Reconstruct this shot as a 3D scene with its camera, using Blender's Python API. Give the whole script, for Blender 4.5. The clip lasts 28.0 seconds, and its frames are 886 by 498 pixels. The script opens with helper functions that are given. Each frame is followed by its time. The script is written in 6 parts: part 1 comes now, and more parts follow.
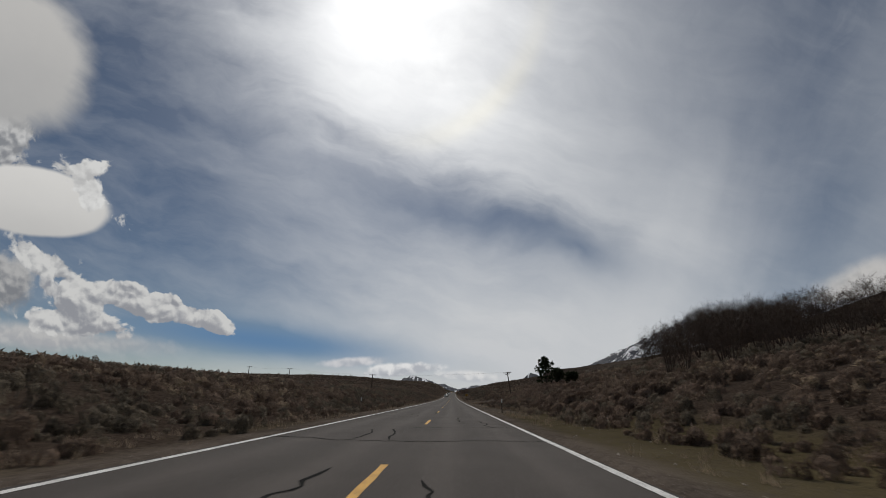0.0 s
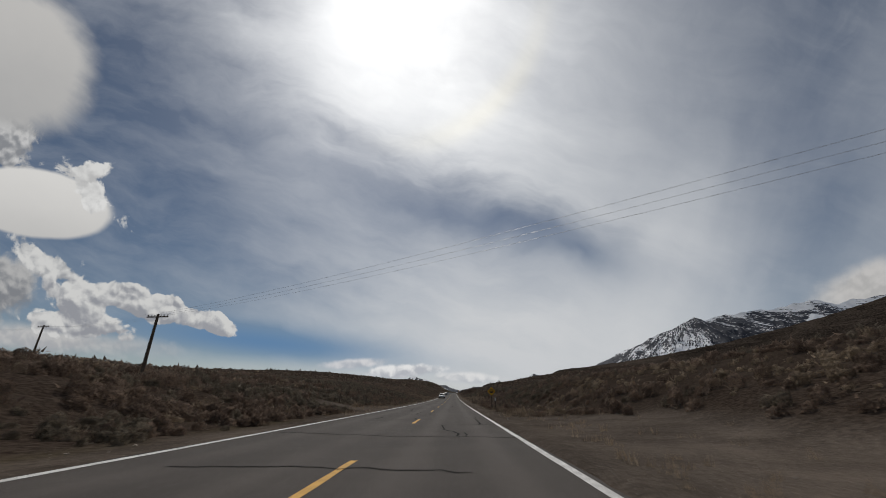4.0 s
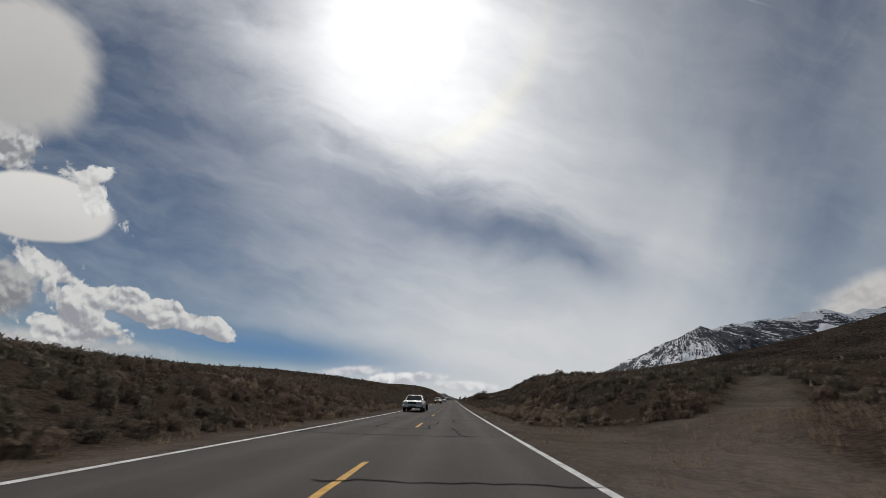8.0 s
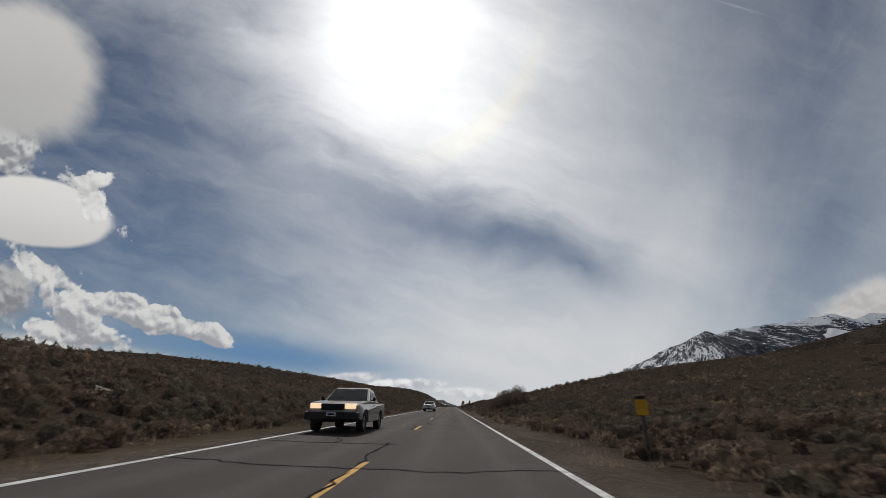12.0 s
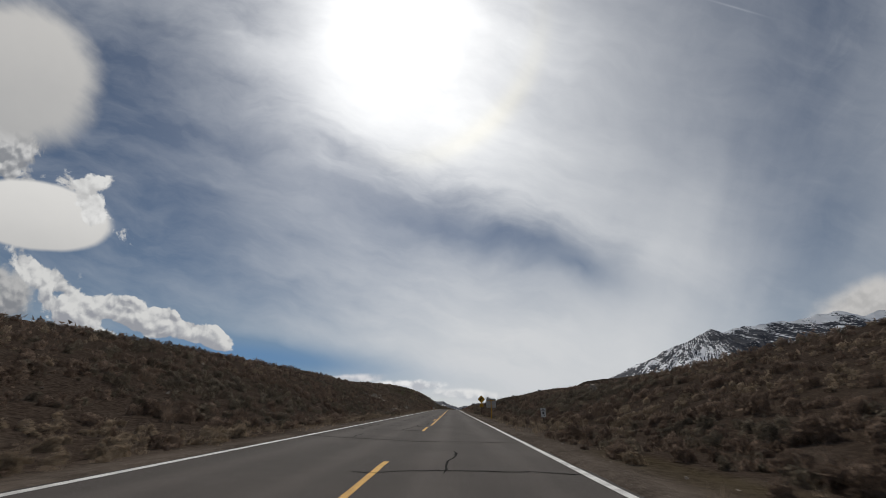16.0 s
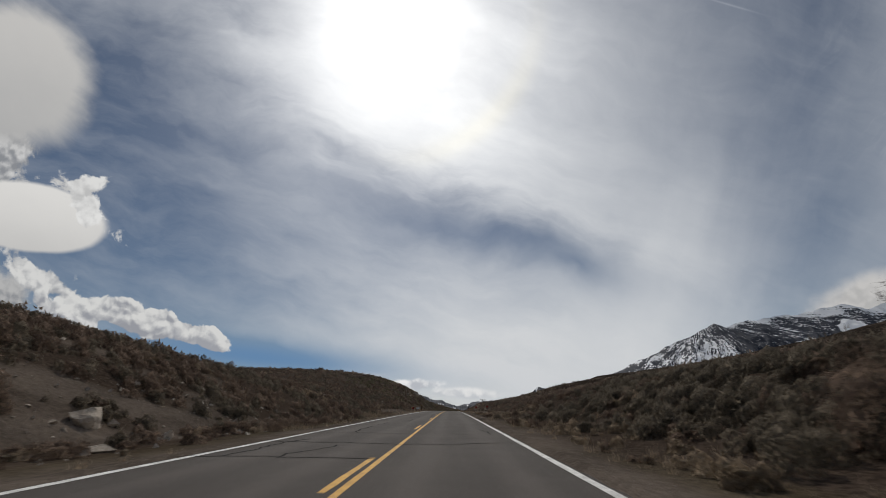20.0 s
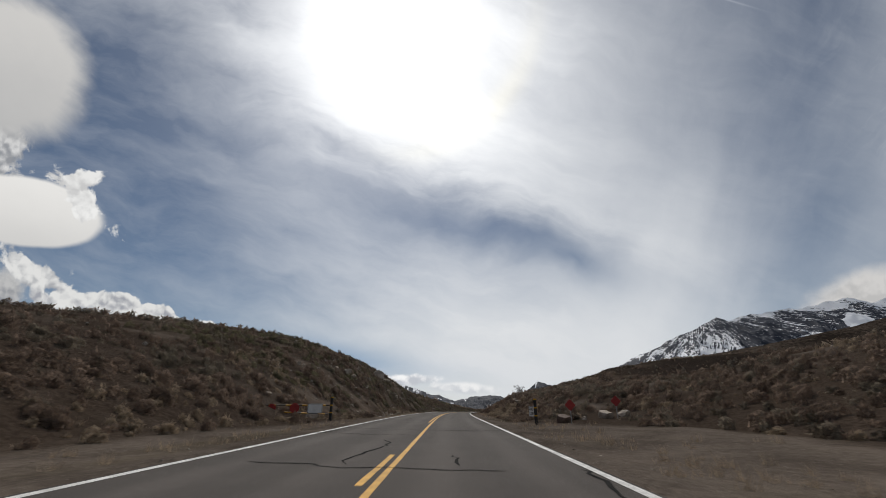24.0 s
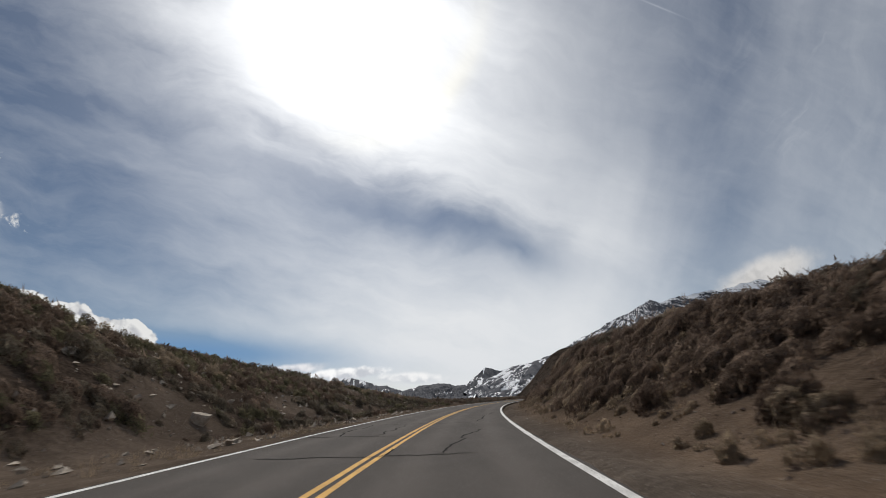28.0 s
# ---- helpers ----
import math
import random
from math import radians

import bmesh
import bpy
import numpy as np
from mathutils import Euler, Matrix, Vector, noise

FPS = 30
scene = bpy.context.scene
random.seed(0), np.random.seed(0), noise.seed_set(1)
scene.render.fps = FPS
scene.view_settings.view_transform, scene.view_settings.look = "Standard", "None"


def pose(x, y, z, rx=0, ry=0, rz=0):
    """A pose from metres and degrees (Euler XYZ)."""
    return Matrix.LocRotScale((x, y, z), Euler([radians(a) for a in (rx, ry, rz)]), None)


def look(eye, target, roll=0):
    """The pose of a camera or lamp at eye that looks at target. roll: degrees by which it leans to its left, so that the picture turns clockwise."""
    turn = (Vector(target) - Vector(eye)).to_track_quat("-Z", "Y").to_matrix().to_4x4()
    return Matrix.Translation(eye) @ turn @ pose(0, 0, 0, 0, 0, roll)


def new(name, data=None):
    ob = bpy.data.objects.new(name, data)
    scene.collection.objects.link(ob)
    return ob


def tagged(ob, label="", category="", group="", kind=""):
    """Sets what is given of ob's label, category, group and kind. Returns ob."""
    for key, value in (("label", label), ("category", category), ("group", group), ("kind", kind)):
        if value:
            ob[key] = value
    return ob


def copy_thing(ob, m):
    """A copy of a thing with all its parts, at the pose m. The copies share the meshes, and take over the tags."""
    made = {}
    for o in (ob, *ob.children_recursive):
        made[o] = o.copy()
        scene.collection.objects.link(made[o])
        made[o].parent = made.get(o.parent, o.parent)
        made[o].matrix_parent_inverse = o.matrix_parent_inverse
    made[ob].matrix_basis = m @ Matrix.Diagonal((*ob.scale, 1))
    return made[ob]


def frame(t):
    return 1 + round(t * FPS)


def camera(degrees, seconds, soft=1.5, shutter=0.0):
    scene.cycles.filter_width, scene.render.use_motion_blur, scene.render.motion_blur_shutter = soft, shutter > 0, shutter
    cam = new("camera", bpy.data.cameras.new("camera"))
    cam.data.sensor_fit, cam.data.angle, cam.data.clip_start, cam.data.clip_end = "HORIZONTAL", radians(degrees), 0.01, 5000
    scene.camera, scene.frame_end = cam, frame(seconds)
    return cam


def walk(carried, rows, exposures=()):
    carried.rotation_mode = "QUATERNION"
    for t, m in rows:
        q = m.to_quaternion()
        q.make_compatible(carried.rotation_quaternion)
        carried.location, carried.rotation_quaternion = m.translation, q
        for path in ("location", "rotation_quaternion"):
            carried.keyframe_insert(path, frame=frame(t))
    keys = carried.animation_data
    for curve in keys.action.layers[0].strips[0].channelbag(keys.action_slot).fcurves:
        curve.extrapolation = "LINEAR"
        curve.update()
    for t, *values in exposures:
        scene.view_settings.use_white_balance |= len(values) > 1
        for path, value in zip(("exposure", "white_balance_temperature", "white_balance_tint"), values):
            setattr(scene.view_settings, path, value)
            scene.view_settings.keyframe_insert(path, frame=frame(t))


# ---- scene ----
# ================= the plan of the road =================
# s runs along the road from the first place of the camera, d to its right, both in metres.
LANE = 3.66          # from the yellow line to each white line
EYE = 1.06           # the camera over the asphalt
SPEED = 25.5         # metres a second

S_LINE = np.arange(-120.0, 5200.0, 1.0)
# the bend to the right at the end of the drive: stations and curvature
BEND = np.interp(S_LINE, (630, 644, 657, 669, 682, 695, 708, 850, 900), (0, 1 / 1430, 1 / 935, 1 / 595, 1 / 455, 1 / 395, 1 / 357, 1 / 330, 0))
HEAD = np.cumsum(BEND)                                   # radians to the right
X_LINE, Y_LINE = np.cumsum(np.sin(HEAD)), np.cumsum(np.cos(HEAD))
X_LINE, Y_LINE = X_LINE - np.interp(0, S_LINE, X_LINE), Y_LINE - np.interp(0, S_LINE, Y_LINE)
# the grade of the road in degrees
GRADE = np.interp(S_LINE, (0, 77, 153, 204, 255, 306, 537, 612, 662, 714, 815), (0.1, 0.2, 0.5, 0.8, 1.15, 1.35, 1.4, 0.9, 0.5, 0.0, -0.2))
GRADE = np.convolve(np.pad(GRADE, 20, mode="edge"), np.ones(41) / 41, mode="valid")
Z_LINE = np.cumsum(np.tan(np.radians(GRADE)))
Z_LINE = Z_LINE - np.interp(0, S_LINE, Z_LINE)


def along(s):
    return np.interp(s, S_LINE, X_LINE), np.interp(s, S_LINE, Y_LINE), np.interp(s, S_LINE, Z_LINE), np.interp(s, S_LINE, HEAD)


def plan(s, d):
    """The place x, y of station s at d metres to the right of the yellow line."""
    x, y, _, a = along(s)
    near = np.clip(d, -60, 60)
    return x + np.cos(a) * near + (d - near), y - np.sin(a) * near


# ================= the camera and its drive =================
cam = camera(96.5, 28.0, soft=0.75, shutter=0.12)
# seconds, then the turn, the tilt and the lean of the camera in degrees
TURNS = [
    (0, 1.38, 20.77, 0.34),
    (0.5, 1.18, 20.77, 0.47),
    (1, 1.05, 20.73, 0.58),
    (1.5, 0.97, 20.71, 0.44),
    (2, 0.97, 20.72, 0.20),
    (2.5, 1.09, 20.73, 0.11),
    (3, 1.28, 20.74, 0.05),
    (3.5, 1.42, 20.86, 0.10),
    (5.5, 1.91, 21.23, 1.22),
    (6, 1.73, 21.44, 0.84),
    (6.5, 1.57, 21.69, 0.53),
    (7, 1.45, 21.79, 0.37),
    (7.5, 1.53, 21.87, 0.59),
    (8, 1.68, 22.06, 0.97),
    (8.5, 1.77, 22.27, 1.35),
    (9, 1.85, 22.44, 1.73),
    (9.5, 1.86, 22.54, 1.91),
    (10, 1.74, 22.63, 1.85),
    (10.5, 1.66, 22.73, 1.68),
    (11, 1.61, 22.81, 1.44),
    (11.5, 1.55, 22.85, 1.12),
    (12, 1.53, 22.91, 1.02),
    (12.5, 1.40, 22.99, 0.94),
    (14.5, 1.18, 22.90, 0.38),
    (15, 1.25, 22.98, 0.49),
    (15.5, 1.39, 23.08, 0.63),
    (16, 1.44, 23.11, 0.68),
    (16.5, 1.34, 23.05, 0.65),
    (17, 1.10, 22.96, 0.47),
    (17.5, 0.87, 22.88, 0.29),
    (18, 0.77, 22.85, 0.20),
    (18.5, 0.78, 22.81, 0.05),
    (19, 0.87, 22.82, 0.02),
    (19.5, 0.99, 22.89, 0.04),
    (20, 1.04, 22.95, 0.10),
    (20.5, 1.11, 23.05, 0.22),
    (21, 1.20, 23.12, 0.29),
    (21.5, 1.27, 23.03, 0.12),
    (23.5, 0.76, 22.47, -0.10),
    (24, 0.71, 22.31, 0.09),
    (24.5, 0.72, 22.12, 0.39),
    (25, 0.57, 21.91, 0.55),
    (25.5, 0.09, 21.76, 0.22),
    (26, -0.72, 21.67, -0.39),
    (26.5, -1.94, 21.53, -1.15),
    (27, -3.53, 21.30, -1.90),
    (27.5, -5.38, 21.07, -2.67),
    (28, -7.39, 20.76, -3.17),
]
# the car wanders in its lane: seconds, metres from the yellow line to the camera
DRIFT = ((0, 1.14), (0.5, 1.35), (1, 1.47), (1.5, 1.61), (2, 1.76), (2.5, 1.90), (3, 1.93), (3.5, 1.88), (5.5, 1.60), (6, 1.63), (7, 1.67), (8, 1.62), (9, 1.58), (10, 1.60), (11, 1.65), (12, 1.66), (12.5, 1.61),
         (14.5, 1.45), (15, 1.40), (16, 1.34), (17, 1.26), (18, 1.33), (18.5, 1.44), (19, 1.51), (20, 1.57), (20.5, 1.61), (21, 1.58), (21.5, 1.51), (23.5, 1.26), (24, 1.14), (24.5, 1.13), (25, 1.22), (26, 1.33), (26.5, 1.48), (27, 1.66), (27.5, 1.80), (28, 1.92))
ROWS = []
for t, turn, tilt, lean in TURNS:
    ex, ey, ez, ea = along(SPEED * t)
    off_line = np.interp(t, *zip(*DRIFT))
    ROWS.append((t, pose(float(ex + off_line * np.cos(ea)), float(ey - off_line * np.sin(ea)), float(ez + EYE), 90 + tilt, 0, turn) @ pose(0, 0, 0, 0, 0, lean)))
walk(cam, ROWS, ((0, -0.18), (5, -0.10), (12, -0.03), (21, -0.02), (23.5, 0.10), (24.6, 0.32), (26, 0.49), (27, 0.50), (28, 0.27)))


# ================= node helpers =================
class Tree:
    """Short calls for shader nodes. Values are sockets, numbers or tuples."""

    def __init__(self, tree):
        self.t = tree
        self.t.nodes.clear()

    def put(self, sock, v):
        if isinstance(v, bpy.types.NodeSocket):
            self.t.links.new(v, sock)
        elif v is not None:
            sock.default_value = v

    def node(self, kind, **inputs):
        n = self.t.nodes.new(kind)
        for k, v in inputs.items():
            self.put(n.inputs[k], v)
        return n

    def m(self, op, a, b=None, c=None, clamp=False):
        n = self.t.nodes.new("ShaderNodeMath")
        n.operation, n.use_clamp = op, clamp
        for i, v in enumerate((a, b, c)):
            self.put(n.inputs[i], v)
        return n.outputs[0]

    def v(self, op, a, b=None):
        n = self.t.nodes.new("ShaderNodeVectorMath")
        n.operation = op
        self.put(n.inputs[0], a)
        self.put(n.inputs[1], b)
        return n.outputs["Value"] if op in ("DOT_PRODUCT", "LENGTH", "DISTANCE") else n.outputs[0]

    def xyz(self, x, y, z=0.0):
        return self.node("ShaderNodeCombineXYZ", X=x, Y=y, Z=z).outputs[0]

    def noise(self, vec, scale, detail=4.0, rough=0.55, warp=0.0):
        return self.node("ShaderNodeTexNoise", Vector=vec, Scale=scale, Detail=detail, Roughness=rough, Distortion=warp).outputs[0]

    def step(self, x, lo, hi, a=0.0, b=1.0):
        n = self.t.nodes.new("ShaderNodeMapRange")
        n.interpolation_type = "SMOOTHSTEP"
        for i, val in enumerate((x, lo, hi, a, b)):
            self.put(n.inputs[i], val)
        return n.outputs[0]

    def mix(self, f, a, b):
        n = self.t.nodes.new("ShaderNodeMix")
        n.data_type = "RGBA"
        self.put(n.inputs[0], f)
        for i, val in ((6, a), (7, b)):
            self.put(n.inputs[i], (*val, 1) if isinstance(val, tuple) and len(val) == 3 else val)
        return n.outputs[2]

    def gauss(self, a, b):
        """exp(-(a^2 + b^2)) of two sockets."""
        return self.m("POWER", math.e, self.m("MULTIPLY", self.m("ADD", self.m("MULTIPLY", a, a), self.m("MULTIPLY", b, b)), -1.0))

    def off(self, x, x0, r):
        return self.m("DIVIDE", self.m("SUBTRACT", x, x0), r)


# ================= sky, clouds and sun =================
SUN_UP, SUN_TURN = 51.0, 7.0           # degrees over the horizon, degrees to the left of +Y
world = bpy.data.worlds.new("sky")
scene.world = world
world.use_nodes = True
w = Tree(world.node_tree)
ray = w.v("NORMALIZE", w.node("ShaderNodeTexCoord").outputs["Generated"])
# the half of the sky over the road's far end, laid out flat: u to the right, v up
deep = w.m("MAXIMUM", w.v("DOT_PRODUCT", ray, (-0.0253, 0.9207, 0.3894)), 0.22)
u = w.m("DIVIDE", w.v("DOT_PRODUCT", ray, (0.99965, 0.0203, 0.0169)), deep)
v = w.m("DIVIDE", w.v("DOT_PRODUCT", ray, (-0.0077, -0.3897, 0.9209)), deep)
uv = w.xyz(u, v)
sky = w.t.nodes.new("ShaderNodeTexSky")
sky.sky_type, sky.sun_disc = "NISHITA", False
sky.sun_elevation, sky.sun_rotation = radians(SUN_UP), radians(-SUN_TURN)
sky.altitude, sky.air_density, sky.dust_density = 2000, 1.0, 0.6
blue = w.v("MULTIPLY", sky.outputs[0], (0.0515, 0.048, 0.0438))

# the thin high veil: streaks that run down to the right, thickest round the sun
drift = w.v("MULTIPLY", w.v("SUBTRACT", w.node("ShaderNodeTexNoise", Vector=uv, Scale=1.7, Detail=5.0, Roughness=0.55).outputs[1], (0.5, 0.5, 0.5)), (0.30, 0.30, 0.0))
bent = w.v("ADD", uv, drift)
along_streak, across_streak = w.v("DOT_PRODUCT", bent, (0.956, -0.292, 0.0)), w.v("DOT_PRODUCT", bent, (0.292, 0.956, 0.0))
wide = w.noise(w.xyz(w.m("MULTIPLY", along_streak, 1.15), w.m("MULTIPLY", across_streak, 3.3), 3.1), 1.5, 9, 0.56)
fine = w.noise(w.xyz(w.m("MULTIPLY", along_streak, 1.5), w.m("MULTIPLY", across_streak, 5.0), 7.7), 3.4, 8, 0.60)
soft = w.noise(bent, 2.6, 8, 0.58)
upright = w.noise(w.xyz(w.m("MULTIPLY", w.v("DOT_PRODUCT", bent, (0.97, -0.24, 0.0)), 4.2), w.m("MULTIPLY", v, 0.9), 1.3), 1.3, 7, 0.55)
su, sv = w.off(u, -0.135, 1.0), w.off(v, 0.62, 1.0)
core = w.gauss(w.m("DIVIDE", su, 0.15), w.m("DIVIDE", sv, 0.16))
glow = w.gauss(w.m("DIVIDE", w.m("SUBTRACT", su, 0.03), 0.42), w.m("DIVIDE", sv, 0.46))
halo = w.gauss(w.m("DIVIDE", w.m("SUBTRACT", su, 0.10), 0.62), w.m("DIVIDE", sv, 0.62))
low = w.gauss(w.off(u, 0.18, 0.62), w.off(v, -0.32, 0.30))
right = w.gauss(w.off(u, 0.58, 0.27), w.off(v, -0.05, 0.42))
# the edge of the thick part of the veil: down on the left of the sun, then away to the lower right
under = w.m("ADD", w.m("MULTIPLY", w.off(u, -0.406, 1.0), 0.33), w.m("MULTIPLY", w.off(v, 0.244, 1.0), 0.943))
beside = w.m("ADD", w.m("MULTIPLY", w.off(u, -0.63, 1.0), 0.80), w.m("MULTIPLY", w.off(v, 0.544, 1.0), 0.60))
edge = w.m("SMOOTH_MIN", under, w.m("MULTIPLY", beside, 0.7), 0.12)
edge = w.m("ADD", edge, w.m("ADD", w.m("MULTIPLY", w.m("SUBTRACT", wide, 0.5), 0.20), w.m("MULTIPLY", w.m("SUBTRACT", fine, 0.5), 0.10)))
thick = w.m("MULTIPLY", w.step(edge, -0.02, 0.14), w.gauss(w.off(u, 0.04, 0.62), w.off(v, 0.26, 0.66)))


def gap_at(u0, v0, ru, rv, lean):
    """A rift in the veil with frayed borders."""
    c, q = math.cos(radians(lean)), math.sin(radians(lean))
    du, dv = w.off(w.v("DOT_PRODUCT", bent, (1.0, 0.0, 0.0)), u0, 1.0), w.off(w.v("DOT_PRODUCT", bent, (0.0, 1.0, 0.0)), v0, 1.0)
    a_ = w.m("ADD", w.m("MULTIPLY", du, c), w.m("MULTIPLY", dv, q))
    b_ = w.m("SUBTRACT", w.m("MULTIPLY", dv, c), w.m("MULTIPLY", du, q))
    return w.m("MULTIPLY", w.gauss(w.m("DIVIDE", a_, ru), w.m("DIVIDE", b_, rv)), w.m("ADD", 0.25, w.m("MULTIPLY", fine, 1.5)))


gap = w.m("ADD", gap_at(0.08, 0.045, 0.26, 0.042, -20), w.m("MULTIPLY", gap_at(0.36, -0.075, 0.15, 0.040, -14), 0.85))
gap = w.m("ADD", gap, w.m("MULTIPLY", gap_at(-0.62, 0.20, 0.22, 0.12, -30), 0.30))
clear = w.gauss(w.off(u, -0.46, 0.34), w.m("DIVIDE", w.m("ADD", w.off(v, -0.272, 1.0), w.m("MULTIPLY", w.off(u, -0.42, 1.0), 0.13)), 0.040))
calm = w.step(u, 0.15, 0.55, 1.0, 0.35)               # the streaks die out in the even veil on the right
veil = w.m("ADD", 0.07, w.m("MULTIPLY", halo, 0.16))
veil = w.m("ADD", veil, w.m("MULTIPLY", low, 0.88))
veil = w.m("ADD", veil, w.m("MULTIPLY", right, 0.26))
veil = w.m("ADD", veil, w.m("MULTIPLY", thick, 0.50))
veil = w.m("ADD", veil, w.m("MULTIPLY", w.m("MULTIPLY", w.m("SUBTRACT", wide, 0.5), 0.66), calm))
veil = w.m("ADD", veil, w.m("MULTIPLY", w.m("MULTIPLY", w.m("SUBTRACT", fine, 0.5), 0.42), calm))
veil = w.m("ADD", veil, w.m("MULTIPLY", w.m("SUBTRACT", soft, 0.5), 0.26))
veil = w.m("ADD", veil, w.m("MULTIPLY", w.m("MULTIPLY", w.m("SUBTRACT", upright, 0.5), 0.30), w.step(u, 0.2, 0.7)))
veil = w.m("ADD", veil, w.m("MULTIPLY", w.step(u, 0.92, 1.22), 0.24))
veil = w.m("SUBTRACT", veil, w.m("MULTIPLY", gap, 0.30))
veil = w.m("SUBTRACT", veil, w.m("MULTIPLY", w.m("MULTIPLY", w.step(u, 0.55, 1.15), w.step(v, 0.0, 0.5)), 0.03))
veil = w.m("SUBTRACT", veil, w.m("MULTIPLY", clear, 0.60), clamp=True)
colour = w.mix(veil, blue, (0.612, 0.628, 0.648))
shine = w.m("ADD", w.m("MULTIPLY", core, 0.42), w.m("MULTIPLY", w.m("MULTIPLY", glow, 0.62), w.m("ADD", w.m("MULTIPLY", thick, 0.45), w.m("ADD", w.m("MULTIPLY", wide, 0.8), w.m("MULTIPLY", soft, 0.7)))))
colour = w.mix(w.m("MULTIPLY", clear, 0.75), colour, (0.085, 0.205, 0.400))
colour = w.v("ADD", colour, w.v("MULTIPLY", w.xyz(shine, shine, shine), (1.0, 0.985, 0.95)))
# the ring round the sun, seen as a faint yellowish arc in the thick veil
ring_r = w.m("SQRT", w.m("ADD", w.m("MULTIPLY", su, su), w.m("MULTIPLY", sv, sv)))
ring = w.m("MULTIPLY", w.gauss(w.off(ring_r, 0.395, 0.030), 0.0), w.m("MULTIPLY", w.gauss(w.off(u, 0.12, 0.24), w.off(v, 0.34, 0.30)), thick))
colour = w.v("ADD", colour, w.v("MULTIPLY", w.xyz(ring, ring, ring), (0.10, 0.075, 0.0)))
# combed streaks far out on the right
comb = w.noise(w.xyz(w.m("MULTIPLY", w.v("DOT_PRODUCT", bent, (0.80, -0.60, 0.0)), 6.0), w.m("MULTIPLY", w.v("DOT_PRODUCT", bent, (0.60, 0.80, 0.0)), 0.8), 5.0), 1.6, 6, 0.55)
combed = w.m("MULTIPLY", w.step(comb, 0.50, 0.68), w.gauss(w.off(u, 1.20, 0.16), w.off(v, 0.42, 0.20)))
colour = w.mix(w.m("MULTIPLY", combed, 0.7), colour, (0.56, 0.58, 0.60))

# the low clouds: soft lens clouds and heaped banks, lit from above on the right
def heaps(at):
    """Rounded heads of cloud of several sizes, 0 to about 1."""
    at = w.v("ADD", at, w.v("MULTIPLY", w.v("SUBTRACT", w.node("ShaderNodeTexNoise", Vector=at, Scale=9.0, Detail=6.0, Roughness=0.6).outputs[1], (0.5, 0.5, 0.5)), (0.085, 0.085, 0.0)))
    out = w.m("MULTIPLY", w.noise(at, 3.2, 5, 0.55), 0.62)
    for scale, share in ((8.0, 0.32), (19.0, 0.19), (43.0, 0.10)):
        cell = w.node("ShaderNodeTexVoronoi", Vector=at, Scale=scale).outputs["Distance"]
        out = w.m("ADD", out, w.m("MULTIPLY", w.m("SUBTRACT", 0.75, cell), share))
    return out


puff = heaps(uv)
relief = w.m("SUBTRACT", puff, heaps(w.v("ADD", uv, (0.006, 0.012, 0.0))))
frayed = w.noise(w.v("ADD", uv, w.v("MULTIPLY", drift, (0.2, 0.2, 0.0))), 14.0, 9, 0.66, 0.5)
fibre = w.noise(w.xyz(w.m("MULTIPLY", w.v("DOT_PRODUCT", uv, (0.77, -0.64, 0.0)), 1.0), w.m("MULTIPLY", w.v("DOT_PRODUCT", uv, (0.64, 0.77, 0.0)), 4.0), 0.4), 6.0, 6, 0.55, 0.4)


def cloud(below, u0, v0, ru, rv, lean, ragged, rim, top, base, torn=0.0, combing=0.0):
    """Lays a cloud over the colour: centre, radii, lean in degrees, raggedness, softness of the rim, the tones of its top and base, how far wind has torn and combed it."""
    c, q = math.cos(radians(lean)), math.sin(radians(lean))
    du, dv = w.off(u, u0, 1.0), w.off(v, v0, 1.0)
    a_ = w.m("DIVIDE", w.m("ADD", w.m("MULTIPLY", du, c), w.m("MULTIPLY", dv, q)), ru)
    b_ = w.m("DIVIDE", w.m("SUBTRACT", w.m("MULTIPLY", dv, c), w.m("MULTIPLY", du, q)), rv)
    r = w.m("SQRT", w.m("ADD", w.m("MULTIPLY", a_, a_), w.m("MULTIPLY", b_, b_)))
    r = w.m("SUBTRACT", r, w.m("MULTIPLY", w.m("SUBTRACT", puff, 0.5), ragged))
    if torn:
        r = w.m("SUBTRACT", r, w.m("MULTIPLY", w.m("SUBTRACT", frayed, 0.5), torn))
    if combing:
        r = w.m("SUBTRACT", r, w.m("MULTIPLY", w.m("SUBTRACT", fibre, 0.5), combing))
    mask = w.step(r, 1.0 + rim, 1.0 - rim)
    lift = w.m("ADD", w.m("MULTIPLY", b_, 0.55), w.m("MULTIPLY", relief, 11.0 * min(1.0, ragged) ** 2))
    lift = w.m("ADD", lift, w.m("MULTIPLY", w.m("SUBTRACT", soft, 0.5), 0.9))
    tone = w.mix(w.step(lift, -0.85, 0.75), base, top)
    return w.mix(mask, below, tone)


WHITE = (0.64, 0.64, 0.63)
colour = cloud(colour, 1.10, -0.135, 0.17, 0.050, 20, 0.9, 0.45, (0.54, 0.53, 0.52), (0.44, 0.435, 0.43), 0.5)
colour = cloud(colour, -0.10, -0.345, 0.100, 0.017, 3, 1.6, 0.26, (0.80, 0.80, 0.80), (0.46, 0.48, 0.52), 1.2)
colour = cloud(colour, -0.24, -0.325, 0.075, 0.012, 3, 1.6, 0.40, (0.66, 0.66, 0.68), (0.42, 0.45, 0.50), 1.0)
colour = cloud(colour, 0.06, -0.365, 0.08, 0.012, -3, 1.6, 0.5, (0.74, 0.74, 0.74), (0.52, 0.54, 0.57), 1.0)
